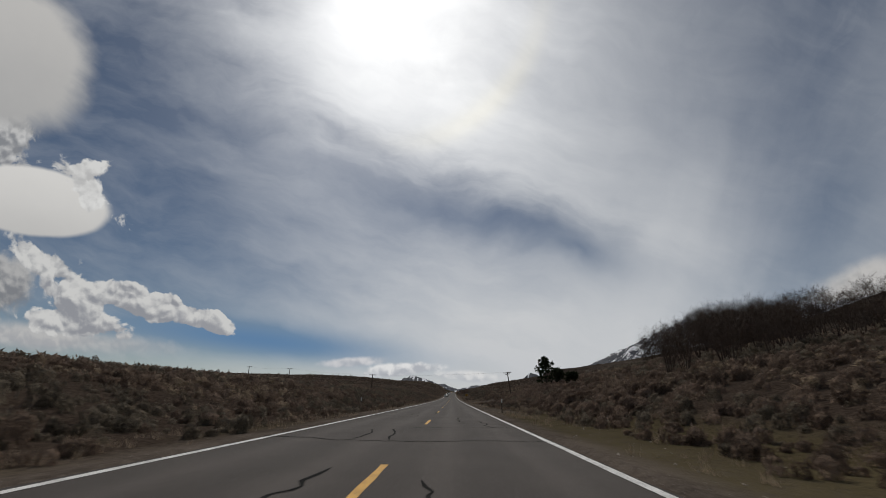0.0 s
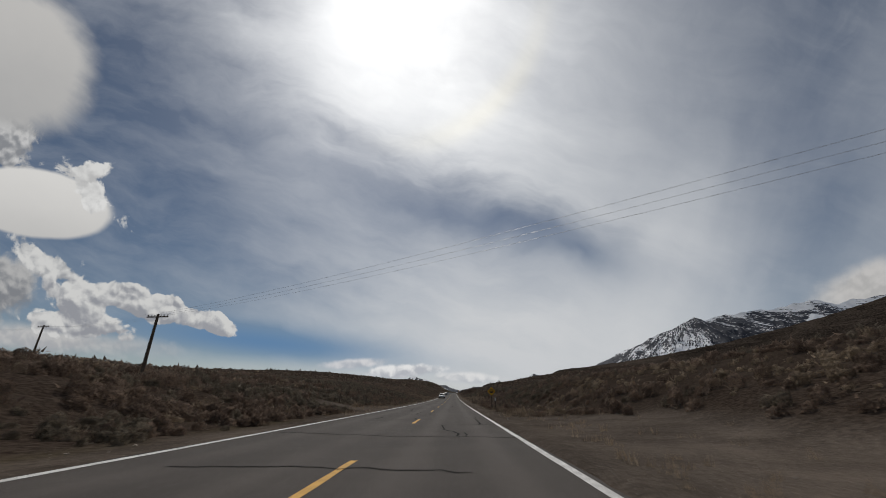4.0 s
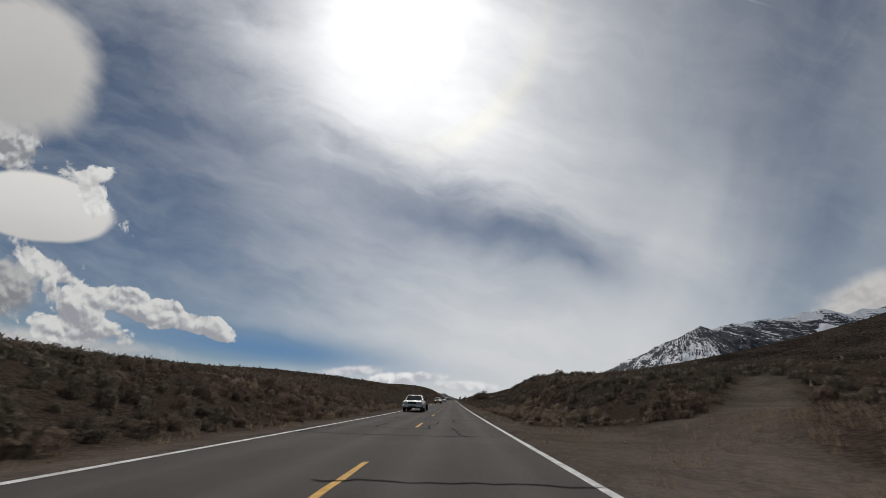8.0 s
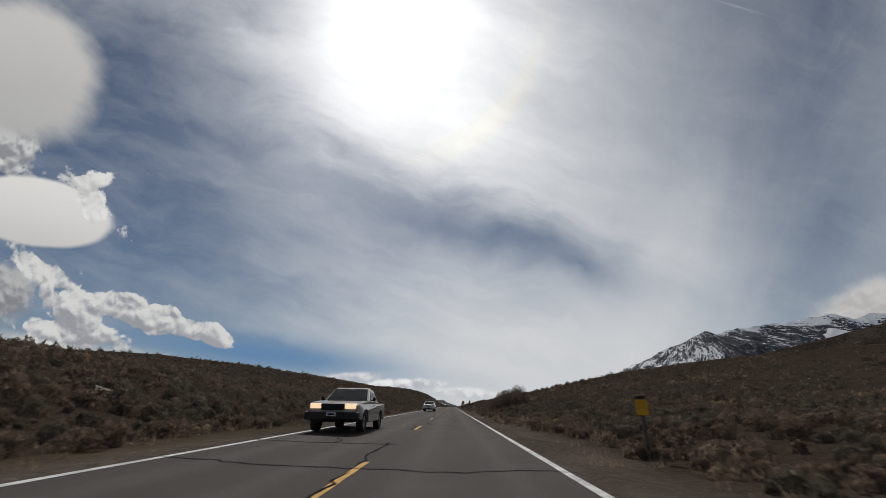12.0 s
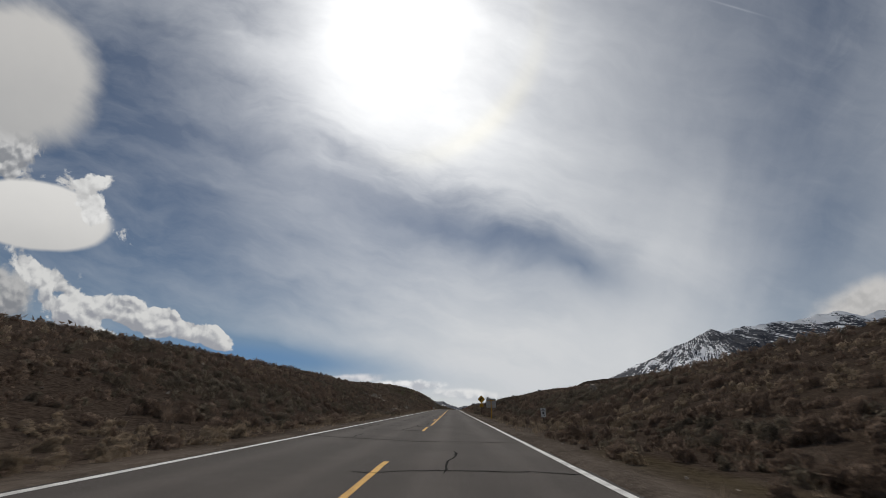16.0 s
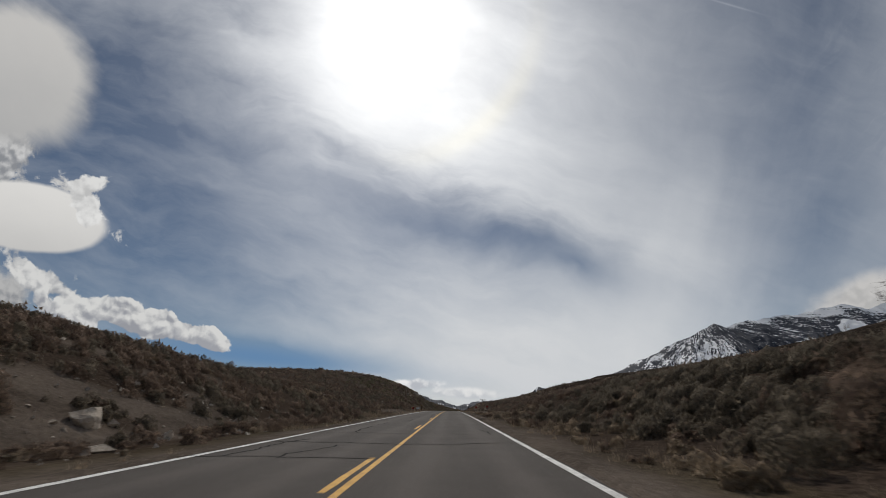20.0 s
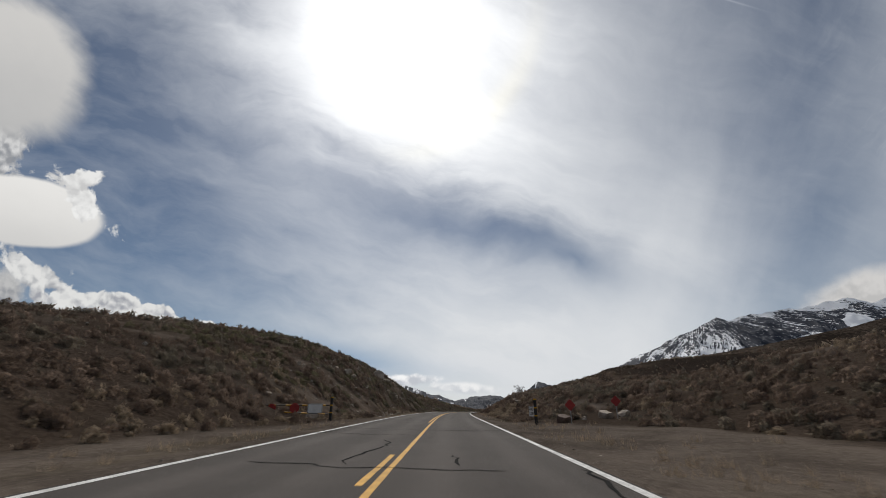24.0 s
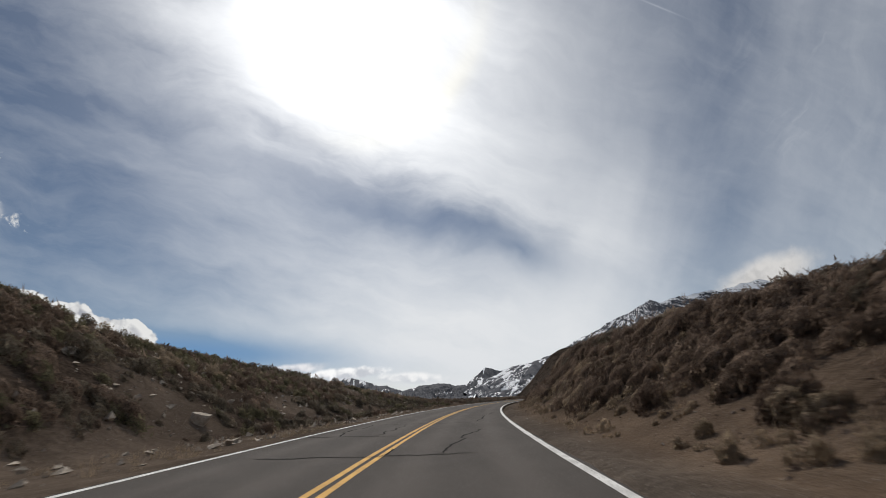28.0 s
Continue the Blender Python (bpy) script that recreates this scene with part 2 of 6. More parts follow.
colour = cloud(colour, -1.02, -0.250, 0.30, 0.030, -6, 1.2, 0.6, (0.50, 0.50, 0.50), (0.40, 0.41, 0.43), 0.6)
colour = cloud(colour, -1.125, -0.115, 0.085, 0.080, -20, 1.8, 0.25, (0.44, 0.44, 0.44), (0.22, 0.23, 0.25), 1.0)
colour = cloud(colour, -1.000, -0.062, 0.125, 0.034, -36, 2.2, 0.12, WHITE, (0.34, 0.35, 0.37), 1.6)
colour = cloud(colour, -0.925, -0.218, 0.165, 0.042, -12, 2.4, 0.08, WHITE, (0.30, 0.31, 0.34), 0.9)
colour = cloud(colour, -0.945, -0.145, 0.085, 0.075, -20, 2.2, 0.08, WHITE, (0.30, 0.31, 0.34), 1.0)
colour = cloud(colour, -0.770, -0.160, 0.185, 0.040, -17, 2.5, 0.07, WHITE, (0.30, 0.31, 0.34), 0.8)
colour = cloud(colour, -0.620, -0.205, 0.090, 0.028, -16, 2.2, 0.07, WHITE, (0.33, 0.34, 0.37), 0.7)
colour = cloud(colour, -1.10, 0.29, 0.080, 0.115, 30, 1.5, 0.16, (0.60, 0.60, 0.60), (0.25, 0.26, 0.28), 2.2)
colour = cloud(colour, -1.065, 0.455, 0.200, 0.170, -34, 0.12, 0.22, (0.54, 0.53, 0.515), (0.40, 0.40, 0.40), 0.10, 0.30)
colour = cloud(colour, -1.03, 0.094, 0.200, 0.086, -9, 0.10, 0.07, (0.70, 0.69, 0.67), (0.52, 0.515, 0.505), 0.06)
colour = cloud(colour, -0.880, 0.115, 0.090, 0.036, -48, 1.6, 0.14, (0.74, 0.74, 0.73), (0.50, 0.50, 0.50), 2.6)
colour = cloud(colour, -0.880, 0.172, 0.060, 0.020, 14, 1.2, 0.22, (0.70, 0.70, 0.69), (0.50, 0.50, 0.50), 3.4)

# a thin fading vapour trail high on the right
trail_a = w.m("ADD", w.m("MULTIPLY", w.off(u, 0.748, 1.0), 0.959), w.m("MULTIPLY", w.off(v, 0.612, 1.0), -0.283))
trail_b = w.m("ADD", w.m("MULTIPLY", w.off(u, 0.748, 1.0), 0.283), w.m("MULTIPLY", w.off(v, 0.612, 1.0), 0.959))
trail = w.m("MULTIPLY", w.gauss(w.m("DIVIDE", trail_a, 0.065), w.m("DIVIDE", trail_b, 0.0026)), 0.075)
colour = w.v("ADD", colour, w.xyz(trail, trail, trail))

back = w.node("ShaderNodeBackground", Color=colour, Strength=1.0)
w.t.links.new(back.outputs[0], w.node("ShaderNodeOutputWorld").inputs[0])

sun = new("sun", bpy.data.lights.new("sun", "SUN"))
sun.data.energy, sun.data.angle, sun.data.color = 2.2, radians(3.0), (1.0, 0.95, 0.88)
sun_way = Vector((-math.sin(radians(SUN_TURN)) * math.cos(radians(SUN_UP)), math.cos(radians(SUN_TURN)) * math.cos(radians(SUN_UP)), math.sin(radians(SUN_UP))))
sun.matrix_world = look(tuple(sun_way * 400), (0, 0, 0))


# ================= materials =================
def surface(name, dark, light, scale, rough=0.9, bump=0.3, fine=0.0, grit=None, metal=0.0, island=0.0, spec=0.3, coat=0.0):
    """Two tones that mingle at scale (a metre's worth) and at ten times that, with relief; grit: a third tone in small specks."""
    mt = bpy.data.materials.new(name)
    mt.use_nodes = True
    k = Tree(mt.node_tree)
    at = k.node("ShaderNodeTexCoord").outputs["Object"]
    big, small = k.noise(at, scale, 5, 0.6, 0.3), k.noise(at, scale * 11.0, 4, 0.65)
    f = k.step(k.m("ADD", k.m("MULTIPLY", big, 0.6), k.m("MULTIPLY", small, 0.4)), 0.36, 0.64)
    if island:
        rnd = k.node("ShaderNodeNewGeometry").outputs["Random Per Island"]
        f = k.m("ADD", k.m("MULTIPLY", f, 1.0 - island), k.m("MULTIPLY", rnd, island))
    c = k.mix(f, dark, light)
    if grit:
        c = k.mix(k.step(k.noise(at, fine or scale * 30.0, 2, 0.5), 0.60, 0.72), c, grit)
    p = k.node("ShaderNodeBsdfPrincipled", Roughness=k.m("ADD", rough - 0.06, k.m("MULTIPLY", small, 0.12)), Metallic=metal)
    p.inputs["Specular IOR Level"].default_value = spec
    p.inputs["Coat Weight"].default_value = coat
    k.put(p.inputs["Base Color"], c)
    if bump:
        b = k.node("ShaderNodeBump", Strength=bump, Distance=0.02, Height=k.m("ADD", big, small))
        k.put(p.inputs["Normal"], b.outputs[0])
    k.t.links.new(p.outputs[0], k.node("ShaderNodeOutputMaterial").inputs[0])
    return mt


def foliage(name, dark, light, spread):
    """Brush: each bush has its own tone between dark and light, with fine tufts and gaps of shade between twigs as relief."""
    mt = bpy.data.materials.new(name)
    mt.use_nodes = True
    k = Tree(mt.node_tree)
    at = k.node("ShaderNodeTexCoord").outputs["Object"]
    tuft = k.noise(at, 14.0, 6, 0.75, 0.3)
    patch_ = k.noise(at, 0.35, 3, 0.6)
    rnd = k.node("ShaderNodeNewGeometry").outputs["Random Per Island"]
    f = k.m("ADD", k.m("MULTIPLY", rnd, spread), k.m("ADD", k.m("MULTIPLY", tuft, 0.9), k.m("MULTIPLY", patch_, 0.5)))
    c = k.mix(k.step(f, 0.35, 1.15 + spread * 0.5), dark, light)
    # the shading of many fine twigs averages towards the sky's side
    up = k.v("NORMALIZE", k.v("ADD", k.v("MULTIPLY", k.node("ShaderNodeNewGeometry").outputs["Normal"], (0.55, 0.55, 0.55)), (0.0, 0.0, 0.55)))
    b = k.node("ShaderNodeBump", Strength=0.9, Distance=0.16, Height=tuft, Normal=up)
    p = k.node("ShaderNodeBsdfDiffuse", Color=c, Roughness=0.6, Normal=b.outputs[0])
    thin = k.node("ShaderNodeBsdfTranslucent", Color=c, Normal=b.outputs[0])
    both = k.node("ShaderNodeMixShader", Fac=0.42)
    k.t.links.new(p.outputs[0], both.inputs[1])
    k.t.links.new(thin.outputs[0], both.inputs[2])
    # the dense lumps are a tangle of twigs with gaps that let light through
    dense = k.node("ShaderNodeAttribute")
    dense.attribute_name = "dense"
    hole = k.noise(k.v("MULTIPLY", at, (1.0, 1.0, 0.6)), 13.0, 4, 0.75)
    gaps = k.m("MULTIPLY", k.step(dense.outputs["Fac"], 0.4, 0.6), k.step(hole, 0.47, 0.52))
    whole = k.node("ShaderNodeMixShader", Fac=gaps)
    k.t.links.new(both.outputs[0], whole.inputs[1])
    k.t.links.new(k.node("ShaderNodeBsdfTransparent").outputs[0], whole.inputs[2])
    k.t.links.new(whole.outputs[0], k.node("ShaderNodeOutputMaterial").inputs[0])
    return mt


def asphalt_material():
    mt = bpy.data.materials.new("worn asphalt")
    mt.use_nodes = True
    k = Tree(mt.node_tree)
    at = k.node("ShaderNodeTexCoord").outputs["Object"]
    sep = k.node("ShaderNodeSeparateXYZ", Vector=k.node("ShaderNodeUVMap").outputs[0])
    d = sep.outputs[0]                                   # metres to the right of the yellow line
    speck = k.noise(at, 60.0, 2, 0.6)
    blotch = k.noise(at, 0.35, 4, 0.6, 0.4)
    drawn = k.noise(k.v("MULTIPLY", at, (1.0, 0.06, 1.0)), 1.6, 4, 0.6)
    # the wheel paths are polished a little lighter, the middle of each lane is darker with oil
    lane = k.m("ABSOLUTE", k.m("SUBTRACT", k.m("ABSOLUTE", d), 1.83))
    path = k.gauss(k.off(lane, 0.85, 0.35), 0.0)
    f = k.m("ADD", k.m("MULTIPLY", blotch, 0.45), k.m("MULTIPLY", drawn, 0.35))
    f = k.m("ADD", f, k.m("MULTIPLY", path, 0.20))
    c = k.mix(k.step(f, 0.25, 0.75), (0.054, 0.0460, 0.0405), (0.088, 0.0755, 0.0670))
    c = k.mix(k.step(speck, 0.56, 0.78), c, (0.17, 0.16, 0.148))
    p = k.node("ShaderNodeBsdfPrincipled", Roughness=0.86)
    p.inputs["Specular IOR Level"].default_value = 0.12
    k.put(p.inputs["Base Color"], c)
    b = k.node("ShaderNodeBump", Strength=0.35, Distance=0.01, Height=speck)
    k.put(p.inputs["Normal"], b.outputs[0])
    k.t.links.new(p.outputs[0], k.node("ShaderNodeOutputMaterial").inputs[0])
    return mt


def ground_material():
    """Sandy soil with scrub litter; the attribute bare says where wheels and ploughs keep it free of plants."""
    mt = bpy.data.materials.new("sandy scrubland soil")
    mt.use_nodes = True
    k = Tree(mt.node_tree)
    at = k.node("ShaderNodeTexCoord").outputs["Object"]
    bare = k.node("ShaderNodeAttribute")
    bare.attribute_name = "bare"
    big, mid, small = k.noise(at, 0.02, 4, 0.6, 0.3), k.noise(at, 0.28, 5, 0.65, 0.4), k.noise(at, 5.0, 4, 0.65)
    pebble = k.noise(at, 22.0, 2, 0.5)
    tuft = k.node("ShaderNodeTexVoronoi", Vector=at, Scale=0.42).outputs["Distance"]
    soil = k.mix(k.step(k.m("ADD", k.m("MULTIPLY", mid, 0.6), k.m("MULTIPLY", small, 0.4)), 0.36, 0.64), (0.130, 0.104, 0.082), (0.245, 0.196, 0.155))
    clay = k.node("ShaderNodeAttribute")
    clay.attribute_name = "clay"
    soil = k.mix(k.m("MULTIPLY", clay.outputs["Fac"], 0.8), soil, k.mix(k.step(mid, 0.35, 0.65), (0.165, 0.114, 0.078), (0.285, 0.200, 0.137)))
    soil = k.mix(k.step(pebble, 0.62, 0.74), soil, (0.36, 0.30, 0.25))
    litter = k.mix(k.step(small, 0.35, 0.65), (0.052, 0.038, 0.029), (0.128, 0.094, 0.071))
    litter = k.mix(k.m("MULTIPLY", k.step(big, 0.42, 0.62), 0.5), litter, (0.090, 0.066, 0.048))
    grown = k.step(k.m("SUBTRACT", k.m("ADD", tuft, k.m("MULTIPLY", mid, 0.5)), bare.outputs["Fac"]), 0.42, 0.72)
    grown = k.m("MULTIPLY", k.m("SUBTRACT", 1.0, bare.outputs["Fac"]), k.m("ADD", 0.85, k.m("MULTIPLY", grown, 0.15)))
    c = k.mix(grown, soil, litter)
    turf = k.node("ShaderNodeAttribute")
    turf.attribute_name = "turf"
    c = k.mix(k.m("MULTIPLY", turf.outputs["Fac"], k.step(small, 0.25, 0.60, 0.35, 0.9)), c, k.mix(mid, (0.100, 0.080, 0.040), (0.190, 0.152, 0.082)))
    p = k.node("ShaderNodeBsdfDiffuse", Color=c, Roughness=0.8)
    b = k.node("ShaderNodeBump", Strength=0.85, Distance=0.09, Height=k.m("ADD", k.m("ADD", small, mid), k.m("MULTIPLY", pebble, 0.5)))
    k.put(p.inputs["Normal"], b.outputs[0])
    k.t.links.new(p.outputs[0], k.node("ShaderNodeOutputMaterial").inputs[0])
    return mt


def snow_rock_material(name, fan=None):
    """Dark blue-grey rock; the attribute snow says how much lies where."""
    mt = bpy.data.materials.new(name)
    mt.use_nodes = True
    k = Tree(mt.node_tree)
    at = k.node("ShaderNodeTexCoord").outputs["Object"]
    snow = k.node("ShaderNodeAttribute")
    snow.attribute_name = "snow"
    fine, tiny = k.noise(at, 0.011, 6, 0.66, 0.4), k.noise(at, 0.045, 5, 0.7, 0.3)
    rock = k.mix(tiny, (0.016, 0.021, 0.032), (0.056, 0.062, 0.082))
    sep = k.node("ShaderNodeSeparateXYZ", Vector=at)
    x_, z_ = sep.outputs[0], sep.outputs[2]
    # gullies that hold snow run down the fall line, and spread like a fan under a peak
    if fan:
        way = k.m("MULTIPLY", k.m("ARCTAN2", k.m("SUBTRACT", x_, fan[0]), k.m("ADD", k.m("SUBTRACT", fan[1], z_), 150.0)), 800.0)
        line = k.m("ADD", k.m("MULTIPLY", way, 0.10), k.m("MULTIPLY", k.noise(at, 0.006, 3, 0.5), 3.0))
    else:
        line = k.m("ADD", k.m("MULTIPLY", x_, 0.08), k.m("MULTIPLY", k.noise(at, 0.02, 3, 0.5), 2.0))
    gully = k.noise(k.xyz(line, k.m("MULTIPLY", z_, 0.007)), 1.0, 4, 0.6)
    f = k.m("ADD", snow.outputs["Fac"], k.m("ADD", k.m("MULTIPLY", k.m("SUBTRACT", fine, 0.5), 0.45), k.m("ADD", k.m("MULTIPLY", k.m("SUBTRACT", tiny, 0.5), 0.95), k.m("MULTIPLY", k.m("SUBTRACT", gully, 0.5), 1.15))))
    c = k.mix(k.step(f, 0.48, 0.58), rock, (0.88, 0.89, 0.92))
    p = k.node("ShaderNodeBsdfPrincipled", Roughness=0.8)
    p.inputs["Specular IOR Level"].default_value = 0.2
    k.put(p.inputs["Base Color"], c)
    k.t.links.new(p.outputs[0], k.node("ShaderNodeOutputMaterial").inputs[0])
    return mt


def hill_material():
    """A far slope of brown scrub: dots of brush on dull soil, with paler tracks of stone."""
    mt = bpy.data.materials.new("far scrub slope")
    mt.use_nodes = True
    k = Tree(mt.node_tree)
    at = k.node("ShaderNodeTexCoord").outputs["Object"]
    dots = k.noise(at, 0.16, 5, 0.75)
    wide_ = k.noise(k.v("MULTIPLY", at, (0.35, 1.0, 1.0)), 0.012, 4, 0.6, 0.4)
    c = k.mix(k.step(k.m("ADD", k.m("MULTIPLY", dots, 0.65), k.m("MULTIPLY", wide_, 0.35)), 0.42, 0.60), (0.036, 0.028, 0.022), (0.150, 0.114, 0.088))
    c = k.mix(k.step(k.noise(at, 0.11, 3, 0.6), 0.68, 0.76), c, (0.16, 0.13, 0.105))
    p = k.node("ShaderNodeBsdfDiffuse", Color=c, Roughness=0.8)
    b = k.node("ShaderNodeBump", Strength=0.5, Distance=3.0, Height=dots)
    k.put(p.inputs["Normal"], b.outputs[0])
    k.t.links.new(p.outputs[0], k.node("ShaderNodeOutputMaterial").inputs[0])
    return mt


HILL = hill_material()
ASPHALT, GROUND = asphalt_material(), ground_material()
WHITE_PAINT = surface("worn white road paint", (0.42, 0.41, 0.39), (0.74, 0.73, 0.70), 3.0, 0.7, 0.1, 40.0, (0.16, 0.15, 0.14))
YELLOW_PAINT = surface("worn yellow road paint", (0.46, 0.24, 0.030), (0.68, 0.37, 0.045), 3.0, 0.7, 0.1, 40.0, (0.20, 0.13, 0.06))
TAR = surface("crack filler tar", (0.008, 0.0075, 0.007), (0.020, 0.019, 0.018), 4.0, 0.95, 0.2, spec=0.05)
SAGE = foliage("grey-green sagebrush", (0.092, 0.078, 0.060), (0.360, 0.304, 0.232), 0.5)
BRUSH = foliage("brown winter brush", (0.102, 0.074, 0.057), (0.410, 0.306, 0.236), 0.5)
STRAW = foliage("pale dry rabbitbrush", (0.230, 0.180, 0.130), (0.600, 0.472, 0.340), 0.5)
OLIVE = foliage("olive bitterbrush", (0.115, 0.104, 0.064), (0.350, 0.315, 0.200), 0.5)
PEAK = snow_rock_material("snow-streaked rock", (2690.0, 880.0))
FAR_PEAK = snow_rock_material("distant snow and rock")


# ================= numpy noise for the ground =================
def hashed(ix, iy, seed):
    h = (ix.astype(np.int64) * 374761393 + iy.astype(np.int64) * 668265263 + seed * 1442695041) & 0x7FFFFFFF
    h = ((h ^ (h >> 13)) * 1274126177) & 0x7FFFFFFF
    return ((h ^ (h >> 16)) & 0xFFFF) / 65535.0


def value_noise(x, y, seed=0):
    x, y = np.asarray(x, float), np.asarray(y, float)
    ix, iy = np.floor(x), np.floor(y)
    fx, fy = x - ix, y - iy
    fx, fy = fx * fx * (3 - 2 * fx), fy * fy * (3 - 2 * fy)
    a, b = hashed(ix, iy, seed), hashed(ix + 1, iy, seed)
    c, d = hashed(ix, iy + 1, seed), hashed(ix + 1, iy + 1, seed)
    return (a + (b - a) * fx) * (1 - fy) + (c + (d - c) * fx) * fy - 0.5


def rough_noise(x, y, octaves=4, seed=0):
    out, amp = 0.0, 1.0
    for i in range(octaves):
        out = out + amp * value_noise(x * 2 ** i, y * 2 ** i, seed + i * 17)
        amp *= 0.5
    return out


def ease(x, lo, hi):
    f = np.clip((np.asarray(x, float) - np.asarray(lo)) / (np.asarray(hi) - np.asarray(lo)), 0, 1)
    return f * f * (3 - 2 * f)


# ================= the lie of the land =================
# stations of the cross-sections, and for each side: the bank by the road, the slope behind it and the height where it levels out
STATIONS = (-60, -3, 54, 111, 168, 225, 250, 282, 339, 396, 453, 510, 567, 600, 630, 660, 690, 720, 750, 780, 810, 840, 870, 900, 950, 1010, 1100)
LEFT_BANK = (0.3, 0.2, 0.2, 0.8, -0.2, 0.5, 0.45, 0.4, 0.1, -0.4, -0.5, -0.4, -0.5, 0.2, 0.4, 0.2, 1.1, -0.2, -0.5, -0.2, -0.5, -0.5, -0.5, -0.5, -0.5, -0.5, -0.5)
LEFT_SLOPE = (0.166, 0.152, 0.184, 0.203, 0.168, 0.291, 0.258, 0.224, 0.234, 0.202, 0.363, 0.689, 0.372, 0.307, 0.360, 0.651, 1.100, 1.087, 0.474, 0.324, 0.158, 0.071, 0.039, 0.026, 0.020, 0.017, 0.015)
LEFT_TOP = (17, 14, 8.9, 6.8, 13, 6.2, 7.35, 8.5, 16, 13, 21, 11, 24, 12, 11, 15, 17, 20, 19, 29, 49, 38, 31, 20, 11, 5.9, 2.8)
RIGHT_BANK = (0.3, 0.3, 0.3, 0.1, 2.2, 0.3, 1.0, 1.8, -0.5, 0.2, -0.5, 1.8, 0.5, 0.2, 0.1, 0.9, 2.7, 3.0, 4.2, 4.2, 3.0, 0.5, 0.3, 0.3, 0.3, 0.3, 0.3)
RIGHT_SLOPE = (0.206, 0.222, 0.290, 0.371, 0.218, 0.13, 1.0, 0.853, 0.050, 0.185, 0.347, 0.204, 0.322, 0.335, 0.310, 0.245, 0.071, 0.135, 0.327, 1.093, 0.689, 0.487, 0.252, 0.213, 0.203, 0.201, 0.200)
RIGHT_TOP = (20, 20, 19, 18, 3.8, 10, 2.2, 5.0, 5.0, 13, 30, 9.2, 10, 12, 15, 26, 21, 16, 3.5, 4.1, 21, 33, 23, 20, 20, 20, 20)


def fall(d):
    """The left lane climbs a little towards its edge."""
    return 0.025 * np.clip(-np.asarray(d, float), 0, 4.1)


def section(s, d, bank, slope, top, foot=10.0, near=6.0, far=16.0):
    b, m, c = np.interp(s, STATIONS, bank), np.exp(np.interp(s, STATIONS, np.log(slope))), np.exp(np.interp(s, STATIONS, np.log(top)))
    return b * ease(d, near, far) + c * (1 - np.exp(-m * np.maximum(d - foot, 0) / c))


def ground_height(s, d):
    s, d = np.asarray(s, float), np.asarray(d, float)
    z = np.interp(s, S_LINE, Z_LINE) + fall(d)
    a = np.abs(d)
    h = np.where(d < 0, section(s, a, LEFT_BANK, LEFT_SLOPE, LEFT_TOP), section(s, a, RIGHT_BANK, RIGHT_SLOPE, RIGHT_TOP, np.interp(s, (85, 100, 124, 140, 575, 600, 652, 676), (10, 12.5, 12.5, 10, 10, 14.5, 14.5, 10)), np.interp(s, (668, 692), (6, 4.6)), np.interp(s, (668, 692), (16, 13))))
    h = h * (1 - ease(s, 1100, 1700) * 0.8)
    rough = ease(a, 6.0, 14) * (0.35 * rough_noise(s / 5, d / 5, 3, 5) + 0.10 * rough_noise(s / 1.3, d / 1.3, 2, 9)) + ease(a, 30, 200) * 1.6 * rough_noise(s / 38, d / 38, 3, 3)
    ditch = -0.05 - 0.10 * ease(a, 4.2, 5.6) + 0.03 * ease(a, 4.6, 7) * rough_noise(s / 2, d / 2, 3, 11)
    return z + ditch + h + rough


def bareness(s, d):
    a = np.abs(d)
    wob = 1.6 * rough_noise(s / 9, d / 30, 3, 21)
    edge = np.where(d > 0, np.interp(s, (0, 30, 60, 92, 98, 125, 132, 200, 208, 216, 222, 231, 580, 600, 634, 646, 670, 690, 705, 800), (7.2, 7.0, 6.4, 5.8, 13, 13, 5.6, 5.6, 7.5, 7.5, 6.0, 5.6, 5.6, 12.5, 12.5, 6.4, 6.0, 5.8, 6.0, 6.4)),
                    np.interp(s, (0, 120, 139, 146, 153, 159, 545, 570, 590, 612, 634, 650, 800), (5.8, 5.8, 5.8, 13, 13, 5.8, 5.8, 6.0, 11, 11, 7.4, 7.0, 7.6)))
    bare = 1 - ease(a, edge - 0.8 + wob * 0.7, edge + 1.3 + wob)
    # the dirt track that leaves the road to the right, wide at its mouth
    near, far = np.interp(d, (4, 7, 9, 10, 13, 18, 23), (203, 207.5, 211.5, 214.5, 218.5, 224.5, 231)), np.interp(d, (4, 7.7, 10.9, 13.6, 18, 23), (229.5, 227.6, 224.8, 224.6, 228.8, 234.5))
    inside = np.minimum(s - near, far - s) + wob * 0.5
    track = (d > 3.5) * (1 - ease(d, 23, 25)) * ease(inside, -0.9, 0.7)
    # a slide of loose soil on the rocky bank
    slide = (d < -5) * (1 - ease(np.hypot((s - 671 - 0.25 * (d + 9)) / 2.4, (d + 9.5) / 5.0) + 0.25 * wob, 0.75, 1.15))
    return np.maximum(np.maximum(bare, track), slide)


def scoured(s, d):
    """How far bare soil shows between the plants: in patches on the banks by the bend, little elsewhere."""
    a = np.abs(d)
    patch = rough_noise(s / 4.5, d / 3.0, 4, 61)
    bend = ease(s, 636, 660) * (1 - ease(a, 40, 70))
    cut = (d < 0) * ease(s, 488, 498) * (1 - ease(s, 540, 552)) * (1 - ease(a, 22, 34)) + (d > 0) * ease(s, 262, 270) * (1 - ease(s, 294, 302)) * (1 - ease(a, 16, 24))
    return np.clip((bend + cut) * ease(patch + 0.09 * (s > 640) * (d < 0), 0.02, 0.42), 0, 1)


